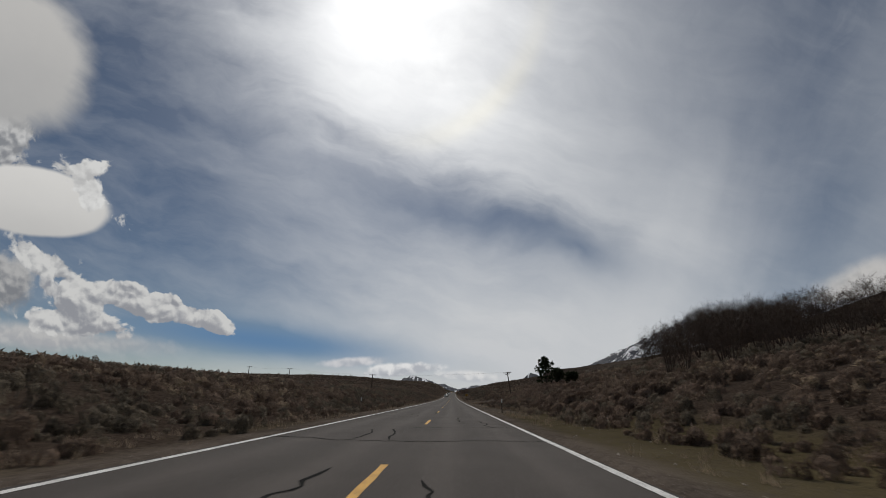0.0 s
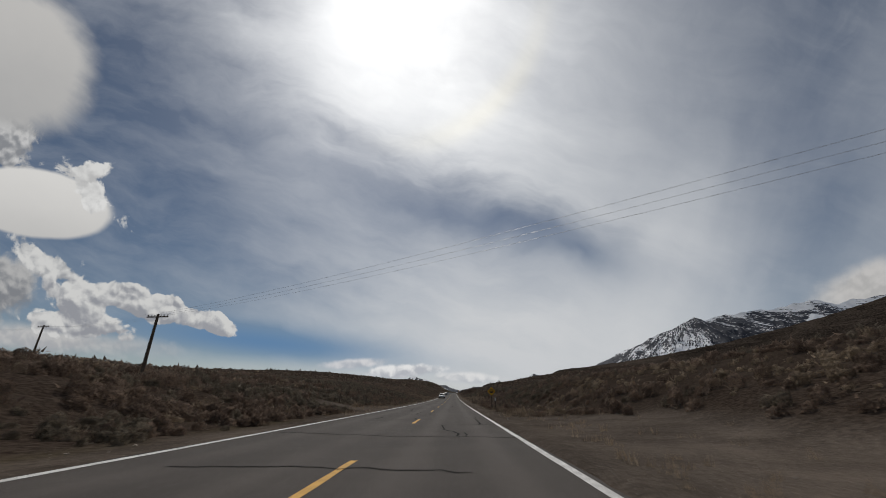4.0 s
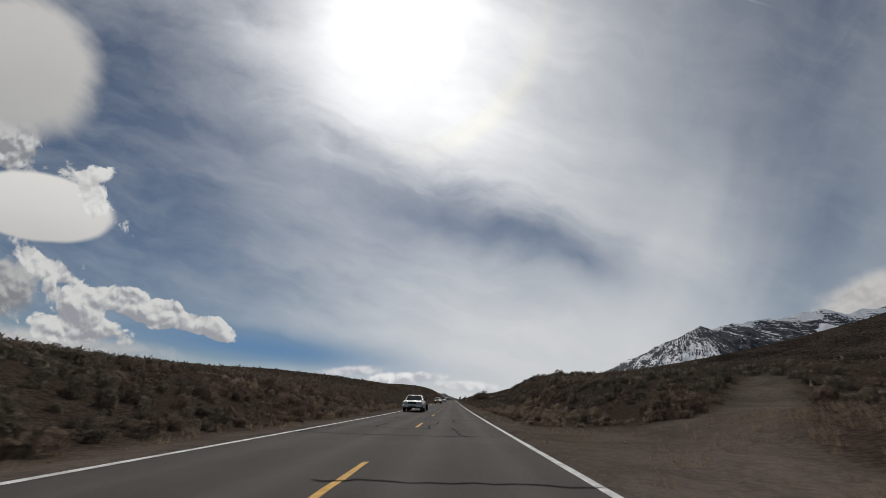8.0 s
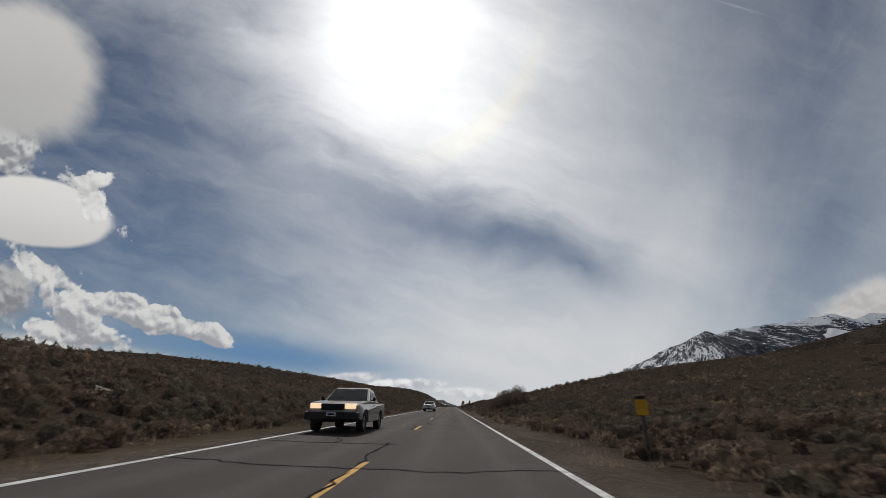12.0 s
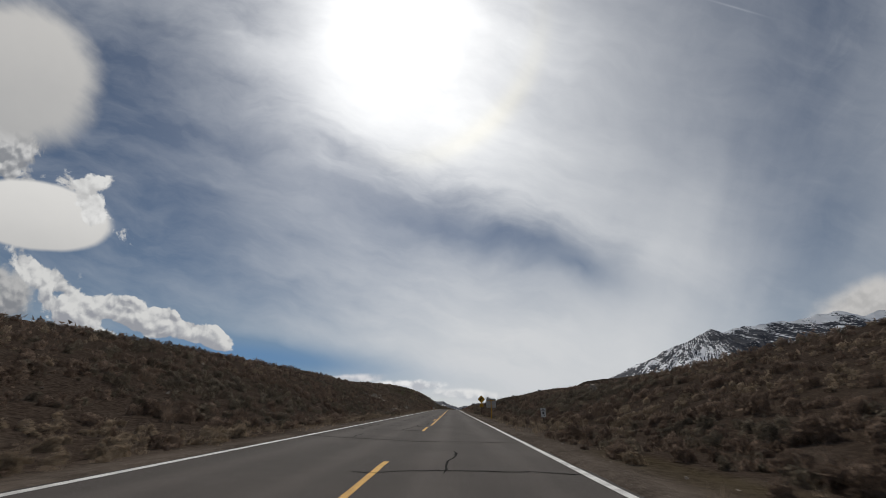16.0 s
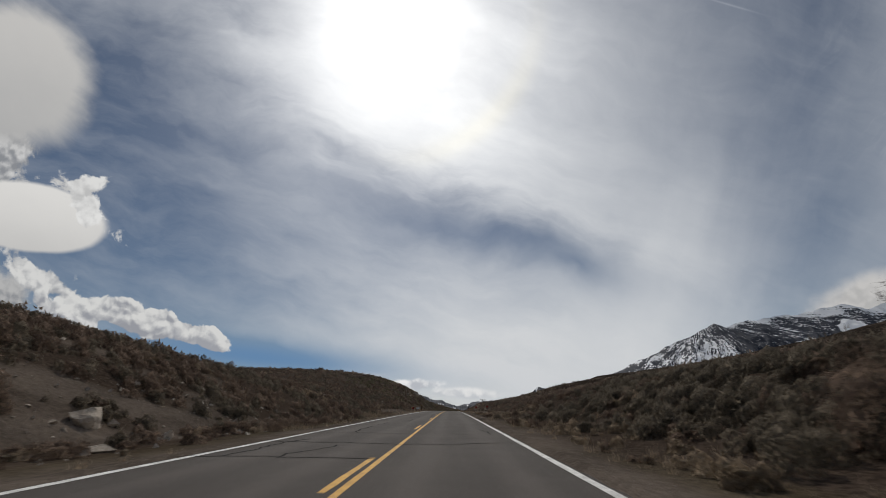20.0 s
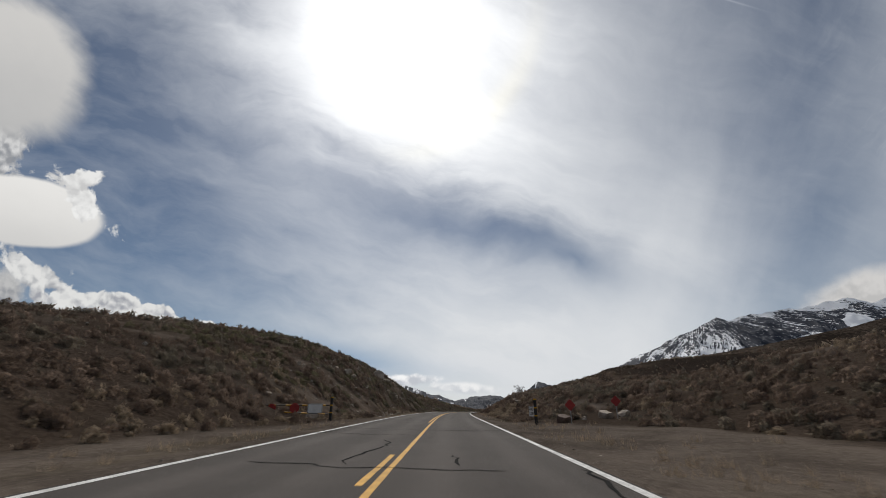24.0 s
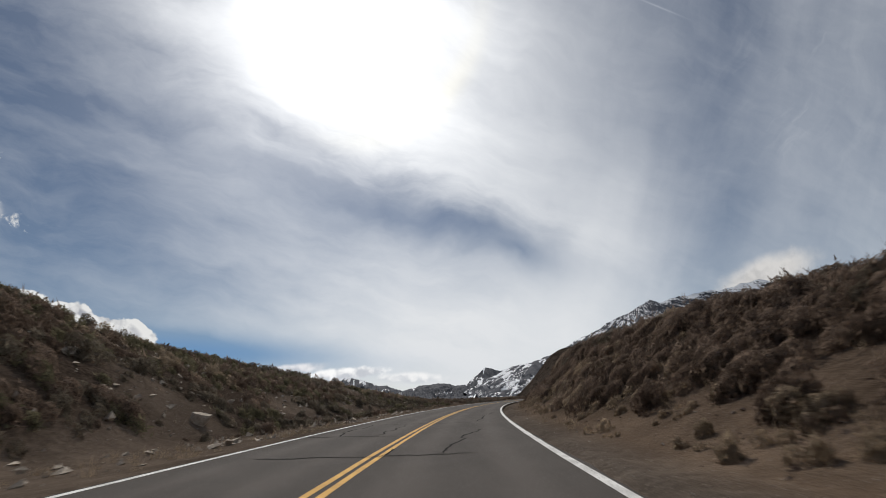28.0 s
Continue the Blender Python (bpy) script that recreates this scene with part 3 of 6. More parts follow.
def mesh_object(name, verts, faces, material, smooth=False, parent=None, label=""):
    me = bpy.data.meshes.new(name)
    me.from_pydata(verts, [], faces)
    if material:
        me.materials.append(material)
    if smooth:
        me.polygons.foreach_set("use_smooth", [True] * len(me.polygons))
    ob = new(name, me)
    if parent:
        ob.parent = parent
    if label:
        ob["label"] = label
    return ob


def grid_faces(n, m):
    i = np.arange((n - 1) * (m - 1))
    a = (i // (m - 1)) * m + i % (m - 1)
    return np.stack([a, a + 1, a + m + 1, a + m], 1).tolist()


def build_ground():
    ss = np.concatenate([np.arange(-60, 860, 1.7), 860 + np.cumsum(1.7 * 1.055 ** np.arange(96))])
    ss = ss[ss < 4900]
    side = np.concatenate([[0.0, 3.0, 4.0, 4.35], np.arange(4.8, 26, 0.8), 26 + np.cumsum(0.9 * 1.075 ** np.arange(78))])
    side = side[side < 4200]
    dd = np.concatenate([-side[:0:-1], side])
    S, D = np.meshgrid(ss, dd, indexing="ij")
    X, Y = plan(S, D)
    Z = ground_height(S, D) - np.where(np.abs(D) < 4.2, 0.12, 0)
    ob = mesh_object("ground", np.stack([X, Y, Z], -1).reshape(-1, 3).tolist(), grid_faces(len(ss), len(dd)), GROUND, True)
    at = ob.data.attributes.new("bare", "FLOAT", "POINT")
    at.data.foreach_set("value", np.maximum(bareness(S, D), 0.85 * scoured(S, D)).ravel().astype(np.float32))
    green = ob.data.attributes.new("turf", "FLOAT", "POINT")
    turf = (D > 0) * (1 - ease(S, 26, 48)) * ease(D, 4.5, 5.4) * (1 - ease(D, 9.5, 12.5)) + 0.55 * (np.abs(D) < 7) * ease(np.abs(D), 5.0, 6.0) * ease(rough_noise(S / 11, D / 2, 3, 71), 0.05, 0.4)
    green.data.foreach_set("value", np.clip(turf, 0, 1).ravel().astype(np.float32))
    clay = ob.data.attributes.new("clay", "FLOAT", "POINT")
    clay.data.foreach_set("value", ((D > 0) * ease(S, 655, 700) * ease(D, 4.4, 5.6) + (D < 0) * 0.45 * ease(S, 640, 665)).ravel().astype(np.float32))
    return tagged(ob, "sandy brown scrubland ground with bare gravel shoulders", "ground", kind="structure")


def strip(name, s0, s1, d0, d1, lift, material, step=2.0, parent=None, wobble=0.0, seed=0, label=""):
    """A ribbon on the road from station s0 to s1, between two distances from the yellow line."""
    n = max(2, int((s1 - s0) / step) + 1)
    ss = np.linspace(s0, s1, n)
    verts, uvs = [], []
    cols = 2 if d1 - d0 < 1 else 5
    lo = d0 + wobble * rough_noise(ss / 0.7, ss * 0 + seed, 3, seed)
    hi = d1 + wobble * rough_noise(ss / 0.7, ss * 0 + seed + 9, 3, seed + 5)
    for dcol in ((lo, hi) if cols == 2 else (lo, lo / 2, lo * 0, hi / 2, hi)):
        x, y = plan(ss, dcol)
        z = np.interp(ss, S_LINE, Z_LINE) + fall(dcol) + lift
        verts.append(np.stack([x, y, z], -1))
        uvs.append(np.stack([dcol, ss], -1))
    V = np.stack(verts, 1).reshape(-1, 3)
    ob = mesh_object(name, V.tolist(), [(f[0], f[1], f[2], f[3]) for f in grid_faces(n, cols)], material, False, parent, label)
    uv_layer = ob.data.uv_layers.new(name="plan")
    U = np.stack(uvs, 1).reshape(-1, 2)
    li = np.empty(len(ob.data.loops), dtype=np.int32)
    ob.data.loops.foreach_get("vertex_index", li)
    uv_layer.data.foreach_set("uv", U[li].astype(np.float32).ravel())
    return ob


ground = build_ground()
road = tagged(strip("road", -60, 1400, -LANE - 0.16, LANE + 0.15, 0.0, ASPHALT, 0.5, wobble=0.07, seed=3), "two-lane grey asphalt road with sealed cracks", "road", kind="structure")
strip("edge_line", -60, 1400, -LANE - 0.08, -LANE + 0.07, 0.004, WHITE_PAINT, 1.0, road, 0.015, 4, "worn white edge line")
strip("edge_line", -60, 1400, LANE - 0.07, LANE + 0.08, 0.004, WHITE_PAINT, 1.0, road, 0.015, 7, "worn white edge line")
# broken yellow line, 12 feet in every 48, then a solid line beside it, then two solid lines
CYCLE, DASH, FIRST = 14.63, 3.66, 3.85
for i in range(-4, 46):
    s0 = FIRST + i * CYCLE
    if s0 < 626:
        left = -0.06 if s0 < 430 else -0.17
        strip("centre_dash", s0, s0 + DASH, left, left + 0.12, 0.004, YELLOW_PAINT, 0.6, road, 0.02, i + 50)
strip("centre_line", 434, 1400, 0.05, 0.17, 0.004, YELLOW_PAINT, 1.0, road, 0.012, 31, "solid yellow centre line")
strip("centre_line", 640, 1400, -0.17, -0.05, 0.004, YELLOW_PAINT, 1.0, road, 0.012, 37, "solid yellow centre line")


# ================= mountains =================
def mountain(name, outline, y0, depth, material, seed, grain, label, step, rows, snow, peak=None):
    """A range whose crest follows the outline (x, z) at y0, with ribs and gullies down its near side; snow: how far it covers."""
    xs = np.arange(outline[0][0], outline[-1][0], step)
    ox, oz = zip(*outline)
    crest = np.interp(xs, ox, oz)
    crest = crest + grain * 0.16 * rough_noise(xs / grain * 1.4, xs * 0, 6, seed)
    f = np.linspace(0, 1, rows)[None, :]              # 0 at the foot, 1 at the crest
    X = np.repeat(xs[:, None], rows, 1)
    steep = np.gradient(crest, xs)[:, None]           # flanks that fall away sideways carry their gullies slantwise
    slant = X + (1 - f) * np.clip(steep, -0.5, 0.5) * depth * 0.30 + 0.6 * grain * rough_noise(X / grain, f * 3.0, 4, seed + 3)
    rib = 1 - np.abs(rough_noise(slant / (grain * 0.55), f * 2.2, 5, seed + 7)) * 2.2
    rough = rough_noise(X / (grain * 0.30), f * depth / (grain * 0.30), 5, seed + 13)
    hump = np.sin(np.pi * np.clip(f, 0, 1)) ** 0.7
    Z = crest[:, None] * f ** 1.2 + grain * (0.34 * (rib - 0.75) + 0.20 * rough) * hump
    Z = np.minimum(Z, crest[:, None] * (0.12 + 0.88 * f)) - 25 * (f < 0.01)
    Y = y0 - depth * (1 - f) + 0.10 * grain * rough * hump
    ob = mesh_object(name, np.stack([X, Y, Z], -1).reshape(-1, 3).tolist(), [q[::-1] for q in grid_faces(len(xs), rows)], material, True)
    drop = crest[:, None] - Z
    if peak:
        # fans of gullies that spread from the peak; a dark face under it; white ground behind the plateau's edge, dark cliffs below
        px_, pz_ = peak
        fan = np.arctan2(px_ - X + 40 * rough_noise(X / 90, Z / 90, 3, seed + 2), np.maximum(pz_ - Z, 5) + 60)
        streak = 0.65 * rough_noise(fan * 26, Z / 420, 4, seed + 31) + 0.5 * rough_noise(X / 46 + Z / 60, Z / 70, 4, seed + 33)
        wob = 90 * rough_noise(X / 130, Z / 130, 4, seed + 51)
        under = pz_ - Z
        flank = 1 - ease(X + wob, px_ - 0.45 * under - 70, px_ - 0.33 * under + 20)
        face = ease(X + wob * 0.6, px_ - 0.36 * under - 30, px_ - 0.30 * under + 30) * (1 - ease(X + wob, px_ + 1.5 * under - 40, px_ + 1.9 * under + 60))
        rest = np.clip(1 - flank - face, 0, 1)
        plateau = 1 - ease(drop + wob * 0.9, 10 + 35 * ease(X, 3300, 3900), 70 + 55 * ease(X, 3300, 3900))
        field = np.maximum(1 - np.hypot((X - 3740 + wob * 0.5) / 170, (drop - 250 + 0.25 * (X - 3740)) / 95), 0) + np.maximum(1 - np.hypot((X - 3080 + wob) / 260, (drop - 330) / 60), 0)
        cover_ = 0.34 * streak + flank * (-0.02 + 0.12 * ease(drop, 60, 240)) + face * -0.17 + rest * (-0.11 + 0.34 * plateau + 1.0 * ease(field, 0.05, 0.4)) + snow
        cover_ = cover_ - 0.15 * (rib - 0.6)
    else:
        streak = rough_noise(slant / (grain * 0.30), f * 4.0 + 3, 5, seed + 31)
        patch = rough_noise(X / (grain * 0.9), f * 4.0, 4, seed + 41)
        cover_ = 1.3 * streak + 0.8 * patch - 0.35 * (rib - 0.55) + 0.95 * (Z / crest.max() - 0.52) + snow
    at = ob.data.attributes.new("snow", "FLOAT", "POINT")
    at.data.foreach_set("value", np.clip(cover_ + 0.5, 0, 1).ravel().astype(np.float32))
    return tagged(ob, label, "mountain", kind="structure")


mountain("snow_mountain", [(600, 60), (922, 206), (1250, 285), (1518, 358), (1767, 469), (2083, 606), (2408, 752), (2673, 876), (2800, 850), (2974, 880), (3230, 944), (3665, 998), (3990, 1076), (4273, 1029), (4718, 1133), (5200, 1200)],
         4550, 1500, PEAK, 4, 260, "dark rock mountain range streaked with snow", 9.5, 124, 0.0, (2690, 880))
mountain("far_mountain", [(-1000, 60), (-690, 166), (-598, 213), (-441, 262), (-283, 200), (-63, 142), (60, 105), (235, 137), (400, 167), (560, 130), (690, 125), (784, 205), (890, 285), (990, 262), (1096, 243), (1356, 235), (1546, 330), (1706, 400), (2100, 430)],
         4750, 700, FAR_PEAK, 9, 120, "distant snow-covered peaks at the end of the valley", 5, 70, -0.30)


def hillside(name, x0, x1, y0, depth, crest_of, label):
    """A long brown hillside that climbs away to a bare crest, far across the valley."""
    xs = np.arange(x0, x1, 14.0)
    f = np.linspace(0, 1, 60)[None, :]
    X = np.repeat(xs[:, None], 60, 1)
    crest = crest_of(X)
    Y = y0 - depth * (1 - f) + 30 * rough_noise(X / 160, f * 4, 3, 91)
    Z = crest * f ** 1.15 + np.sin(np.pi * f) * 9 * rough_noise(X / 120, f * 5, 4, 92) + f * 2.5 * rough_noise(X / 22, f * 3, 3, 93) - 12 * (f < 0.01)
    ob = mesh_object(name, np.stack([X, Y, Z], -1).reshape(-1, 3).tolist(), [q[::-1] for q in grid_faces(len(xs), 60)], HILL, True)
    return tagged(ob, label, "hillside", kind="structure")


hillside("far_hillside", 228, 3000, 1600, 700, lambda x: (77 + 0.0458 * x + 8.5e-5 * x * x) * ease(x, 228, 385), "long brown scrub-covered hillside below the snowy range")


# ================= scrub =================
def mound(rng, x0, y0, wide, high, rings, segs):
    """A low lumpy mound of foliage with shared corners: its points and triangles."""
    pts, tris = [], []
    for i in range(rings):
        a = (i + 0.0) / rings * math.pi / 2
        for j in range(segs):
            k = rng.uniform(0.78, 1.22)
            t = 2 * math.pi * (j + 0.5 * (i % 2)) / segs + rng.uniform(-0.12, 0.12)
            pts.append((x0 + wide * (math.cos(a) * 0.9 + 0.1 * (i > 0)) * k * math.cos(t), y0 + wide * (math.cos(a) * 0.9 + 0.1 * (i > 0)) * k * math.sin(t), high * math.sin(a) * rng.uniform(0.82, 1.2) - 0.04 * (i == 0)))
    pts.append((x0, y0, high * rng.uniform(0.9, 1.1)))
    for i in range(rings - 1):
        for j in range(segs):
            a, b, c, d = i * segs + j, i * segs + (j + 1) % segs, (i + 1) * segs + (j + 1) % segs, (i + 1) * segs + j
            tris += [(a, b, c), (a, c, d)]
    tris += [((rings - 1) * segs + j, (rings - 1) * segs + (j + 1) % segs, rings * segs) for j in range(segs)]
    return np.array(pts, float), np.array(tris, int)


def bush(seed, core, twigs, length, thin, squat, body=1.0, heads=4):
    """A shrub one metre wide: a few lumps of dense growth in a rounded cloud of fine twigs and leaves. The fourth number of a point is 1 on the lumps."""
    rng = np.random.default_rng(seed)
    V, F = [], []
    lobes = [(rng.normal(0, 0.15), rng.normal(0, 0.15), rng.uniform(0.26, 0.40), rng.uniform(0.40, 0.66) * squat) for _ in range(4)]
    n0 = 0
    for lx, ly, lr, lh in lobes[:heads]:
        v_, f_ = mound(rng, lx, ly, lr * 0.86 * body, lh * 0.80 * body, 2, core)
        V.append(np.column_stack([v_, np.ones(len(v_))]))
        F.append(f_ + n0)
        n0 += len(v_)
    pick = rng.integers(0, 4, twigs)
    L = np.array(lobes)[pick]
    t, up = rng.uniform(0, 2 * np.pi, twigs), rng.uniform(0.0, 1.0, twigs)
    k = np.sqrt(np.maximum(0, 1 - up * up)) * rng.uniform(0.50, 1.05, twigs)
    deep_ = rng.uniform(0.75, 1.05, twigs)
    c = np.stack([L[:, 0] + L[:, 2] * k * np.cos(t), L[:, 1] + L[:, 2] * k * np.sin(t), L[:, 3] * up * deep_ + 0.02], -1)
    way = np.stack([k * np.cos(t), k * np.sin(t), 0.65 + 0.6 * up], -1) + rng.normal(0, 0.42, (twigs, 3))
    way /= np.linalg.norm(way, axis=1, keepdims=True)
    side = np.cross(way, rng.normal(0, 1, (twigs, 3)))
    side /= np.linalg.norm(side, axis=1, keepdims=True)
    ln = length * rng.uniform(0.6, 1.2, (twigs, 1)) * np.where(rng.uniform(0, 1, (twigs, 1)) < 0.15, 1.9, 1.0)
    wd = thin * rng.uniform(0.6, 1.3, (twigs, 1))
    tri = np.stack([c - way * ln * 0.5 - side * wd, c - way * ln * 0.5 + side * wd, c + way * ln * 0.5], 1).reshape(-1, 3)
    tri[:, 2] = np.maximum(tri[:, 2], -0.06)
    V.append(np.column_stack([tri, np.zeros(len(tri))]))
    F.append(np.arange(twigs * 3).reshape(-1, 3) + n0)
    return np.concatenate(V), np.concatenate(F)


def raw_mesh(name, V, F, material, dense=None):
    """A mesh from arrays of points and triangles, smooth."""
    me = bpy.data.meshes.new(name)
    me.vertices.add(len(V))
    me.vertices.foreach_set("co", V.astype(np.float32).ravel())
    me.loops.add(F.size)
    me.loops.foreach_set("vertex_index", F.astype(np.int32).ravel())
    me.polygons.add(len(F))
    me.polygons.foreach_set("loop_start", np.arange(0, F.size, 3, dtype=np.int32))
    me.polygons.foreach_set("use_smooth", np.ones(len(F), dtype=bool))
    me.materials.append(material)
    me.update(calc_edges=True)
    if dense is not None:
        me.attributes.new("dense", "FLOAT", "POINT").data.foreach_set("value", dense.astype(np.float32))
    return me


def scatter(name, shapes, s, d, size, material, label, category, seed):
    """One mesh of many shrubs, stood on the ground at stations s and distances d."""
    rng = np.random.default_rng(seed)
    x, y = plan(s, d)
    z = ground_height(s, d) - 0.04 * size
    # the lie of the ground under each shrub
    a = along(s)[3]
    up_s, up_d = (ground_height(s + 0.5, d) - ground_height(s - 0.5, d)), (ground_height(s, d + 0.5) - ground_height(s, d - 0.5))
    lean_x, lean_y = up_s * np.sin(a) + up_d * np.cos(a), up_s * np.cos(a) - up_d * np.sin(a)
    turn = rng.uniform(0, 2 * np.pi, len(s))
    tall = size * rng.uniform(0.75, 1.2, len(s))
    pick = rng.integers(0, len(shapes), len(s))
    VV, FF, DD, n = [], [], [], 0
    for i, (V, F) in enumerate(shapes):
        w_ = np.nonzero(pick == i)[0]
        c, sn = np.cos(turn[w_])[:, None], np.sin(turn[w_])[:, None]
        px = (V[None, :, 0] * c - V[None, :, 1] * sn) * size[w_, None] + x[w_, None]
        py = (V[None, :, 0] * sn + V[None, :, 1] * c) * size[w_, None] + y[w_, None]
        # the foot of a shrub follows the slope that it stands on
        pz = V[None, :, 2] * tall[w_, None] + z[w_, None] + (px - x[w_, None]) * lean_x[w_, None] + (py - y[w_, None]) * lean_y[w_, None]
        VV.append(np.stack([px, py, pz], -1).reshape(-1, 3))
        FF.append((F[None] + (np.arange(len(w_)) * len(V))[:, None, None]).reshape(-1, 3) + n)
        DD.append(np.tile(V[:, 3], len(w_)))
        n += len(w_) * len(V)
    return tagged(new(name, raw_mesh(name, np.concatenate(VV), np.concatenate(FF), material, np.concatenate(DD))), label, category, kind="stuff")


def cover(lo, hi, per, seed, s_lo=-40, s_hi=880):
    """Random stations and distances on both sides between lo and hi metres from the road, per plants a square metre, off the bare ground."""
    rng = np.random.default_rng(seed)
    n = int((s_hi - s_lo) * (hi - lo) * 2 * per)
    s, a = rng.uniform(s_lo, s_hi, n), rng.uniform(lo, hi, n)
    d = np.where(rng.uniform(0, 1, n) < 0.5, -a, a)
    keep = (bareness(s, d) < 0.40) & (scoured(s, d) < 0.80) & (rng.uniform(0, 1, n) < 0.95 + 0.5 * rough_noise(s / 6, d / 6, 3, seed))
    for s0, d0, r in CLEARED:
        keep &= (s - s0) ** 2 + (d - d0) ** 2 > r * r
    return s[keep], d[keep], rng


# round signs, markers, gates and boulders the ground is kept clear: station, distance, radius
CLEARED = [(454.2, 5.6, 1.4), (640.8, 7.0, 1.5), (643.5, 7.5, 1.2), (641.9, 8.8, 2.0), (642.6, 12.8, 2.4), (482.2, 6.5, 1.6), (443.6, 8.9, 1.2), (441.5, 8.1, 1.2), (152.5, 6.3, 1.2), (148.6, 6.4, 1.0), (37.6, 5.5, 1.0), (43.3, -8.2, 1.0), (187, 5.6, 1.0),
           (643, 8.3, 2.0), (646.5, 8.3, 1.2), (640, 9.5, 2.0), (643.3, -7.5, 2.2), (641.2, 12, 1.6), (638.5, 11.0, 1.8), (454.5, 8.1, 1.8), (215, 9.5, 4.5), (210, 7.5, 4.0), (219, 12.5, 3.0)]
NEAR = [bush(i, 5, 48, 0.155, 0.0150, 1.0, 1.05, 3) for i in range(8)]
MIDDLE = [bush(20 + i, 4, 15, 0.155, 0.0290, 0.92, 1.05, 2) for i in range(8)]
SPARSE = [bush(40 + i, 4, 8, 0.180, 0.055, 0.78, 1.12, 1) for i in range(8)]
FAR = [bush(60 + i, 4, 4, 0.24, 0.11, 0.60, 1.03, 1) for i in range(6)]
KINDS = ((SAGE, "sagebrush", "low grey-green sagebrush covering the slopes", 0.9), (BRUSH, "brown_brush", "leafless brown brush beside the road", 1.0), (STRAW, "rabbitbrush", "pale straw-coloured dry rabbitbrush", 0.75))
for band, (shapes, lo, hi, per, base) in enumerate(((NEAR, 5.4, 12.5, 1.05, 1.25), (MIDDLE, 12.5, 27, 0.74, 1.48), (SPARSE, 27, 50, 0.42, 1.9), (FAR, 50, 110, 0.13, 2.8), (FAR, 110, 260, 0.030, 4.4))):
    s, d, rng = cover(lo, hi, per, 100 + band, s_lo=-5, s_hi=(790, 900, 950, 1100, 1100)[band])
    if band == 4:
        s, d = s[ground_height(s, d) > np.interp(s, S_LINE, Z_LINE) + 1.5], d[ground_height(s, d) > np.interp(s, S_LINE, Z_LINE) + 1.5]
    verge = 0.30 * (1 - ease(np.abs(d), 7.5, 12.5))     # dry pale growth lines the road
    verge = verge * np.where((d < 0) & (s < 140), 0.2, 1.0)
    kind = rough_noise(s / 14, d / 10, 3, 77) + rng.normal(0, 0.16, len(s)) + verge + 0.12 * ease(s, 640, 660)
    size = base * (0.38 + 0.95 * rng.uniform(0, 1, len(s)) ** 1.4) * (1 - 0.22 * (verge > 0.05)) * (1 + (np.abs(d) < 27) * (ease(s, 640, 680) * np.where(d > 0, 0.45, 0.25) + 0.1 * (d > 0) * ease(s, 228, 240) * (1 - ease(s, 262, 280))))
    for i, (mt, name, label, grow) in enumerate(KINDS):
        pick = (kind < -0.06) if i == 0 else (kind >= -0.06) & (kind < 0.34) if i == 1 else kind >= 0.34
        scatter(name, shapes, s[pick], d[pick], size[pick] * grow, mt, label, "shrub", 300 + band * 10 + i)


# the steep banks by the bend carry more growth than their plan shows
rng = np.random.default_rng(640)
for k, (shapes, s0, s1, d0, d1, n, base) in enumerate(((MIDDLE, 655, 800, -36, -9, 1150, 1.6), (NEAR, 680, 790, 6.6, 17, 820, 1.6), (MIDDLE, 680, 830, 15, 34, 600, 1.8), (MIDDLE, 495, 545, -30, -12, 350, 1.5), (NEAR, 258, 300, 8.0, 19, 400, 1.3), (NEAR, 384, 404, 8.0, 16, 130, 1.8), (NEAR, 24, 92, 9.5, 20, 330, 1.8), (NEAR, 512, 545, 8.0, 19, 260, 1.7), (NEAR, 231, 264, 6.0, 11, 210, 1.15), (NEAR, 692, 790, 5.4, 8.5, 190, 0.6), (NEAR, 600, 660, 6.5, 14, 90, 0.7))):
    s, d = rng.uniform(s0, s1, n), rng.uniform(d0, d1, n)
    free = ((bareness(s, d) < 0.4) & (scoured(s, d) < 0.75)) | (base < 0.65)
    for s_, d_, r_ in CLEARED:
        free &= (s - s_) ** 2 + (d - d_) ** 2 > r_ * r_
    s, d = s[free], d[free]
    mt, name, label, grow = ((OLIVE, "bitterbrush", "olive-green bitterbrush on the rocky bank", 0.9), KINDS[1], KINDS[0], KINDS[1], KINDS[0], KINDS[1], KINDS[1], KINDS[0], KINDS[2], KINDS[2], KINDS[2])[k]
    scatter(name, shapes, s, d, base * rng.uniform(0.5, 1.2, len(s)), mt, label, "shrub", 700 + k)


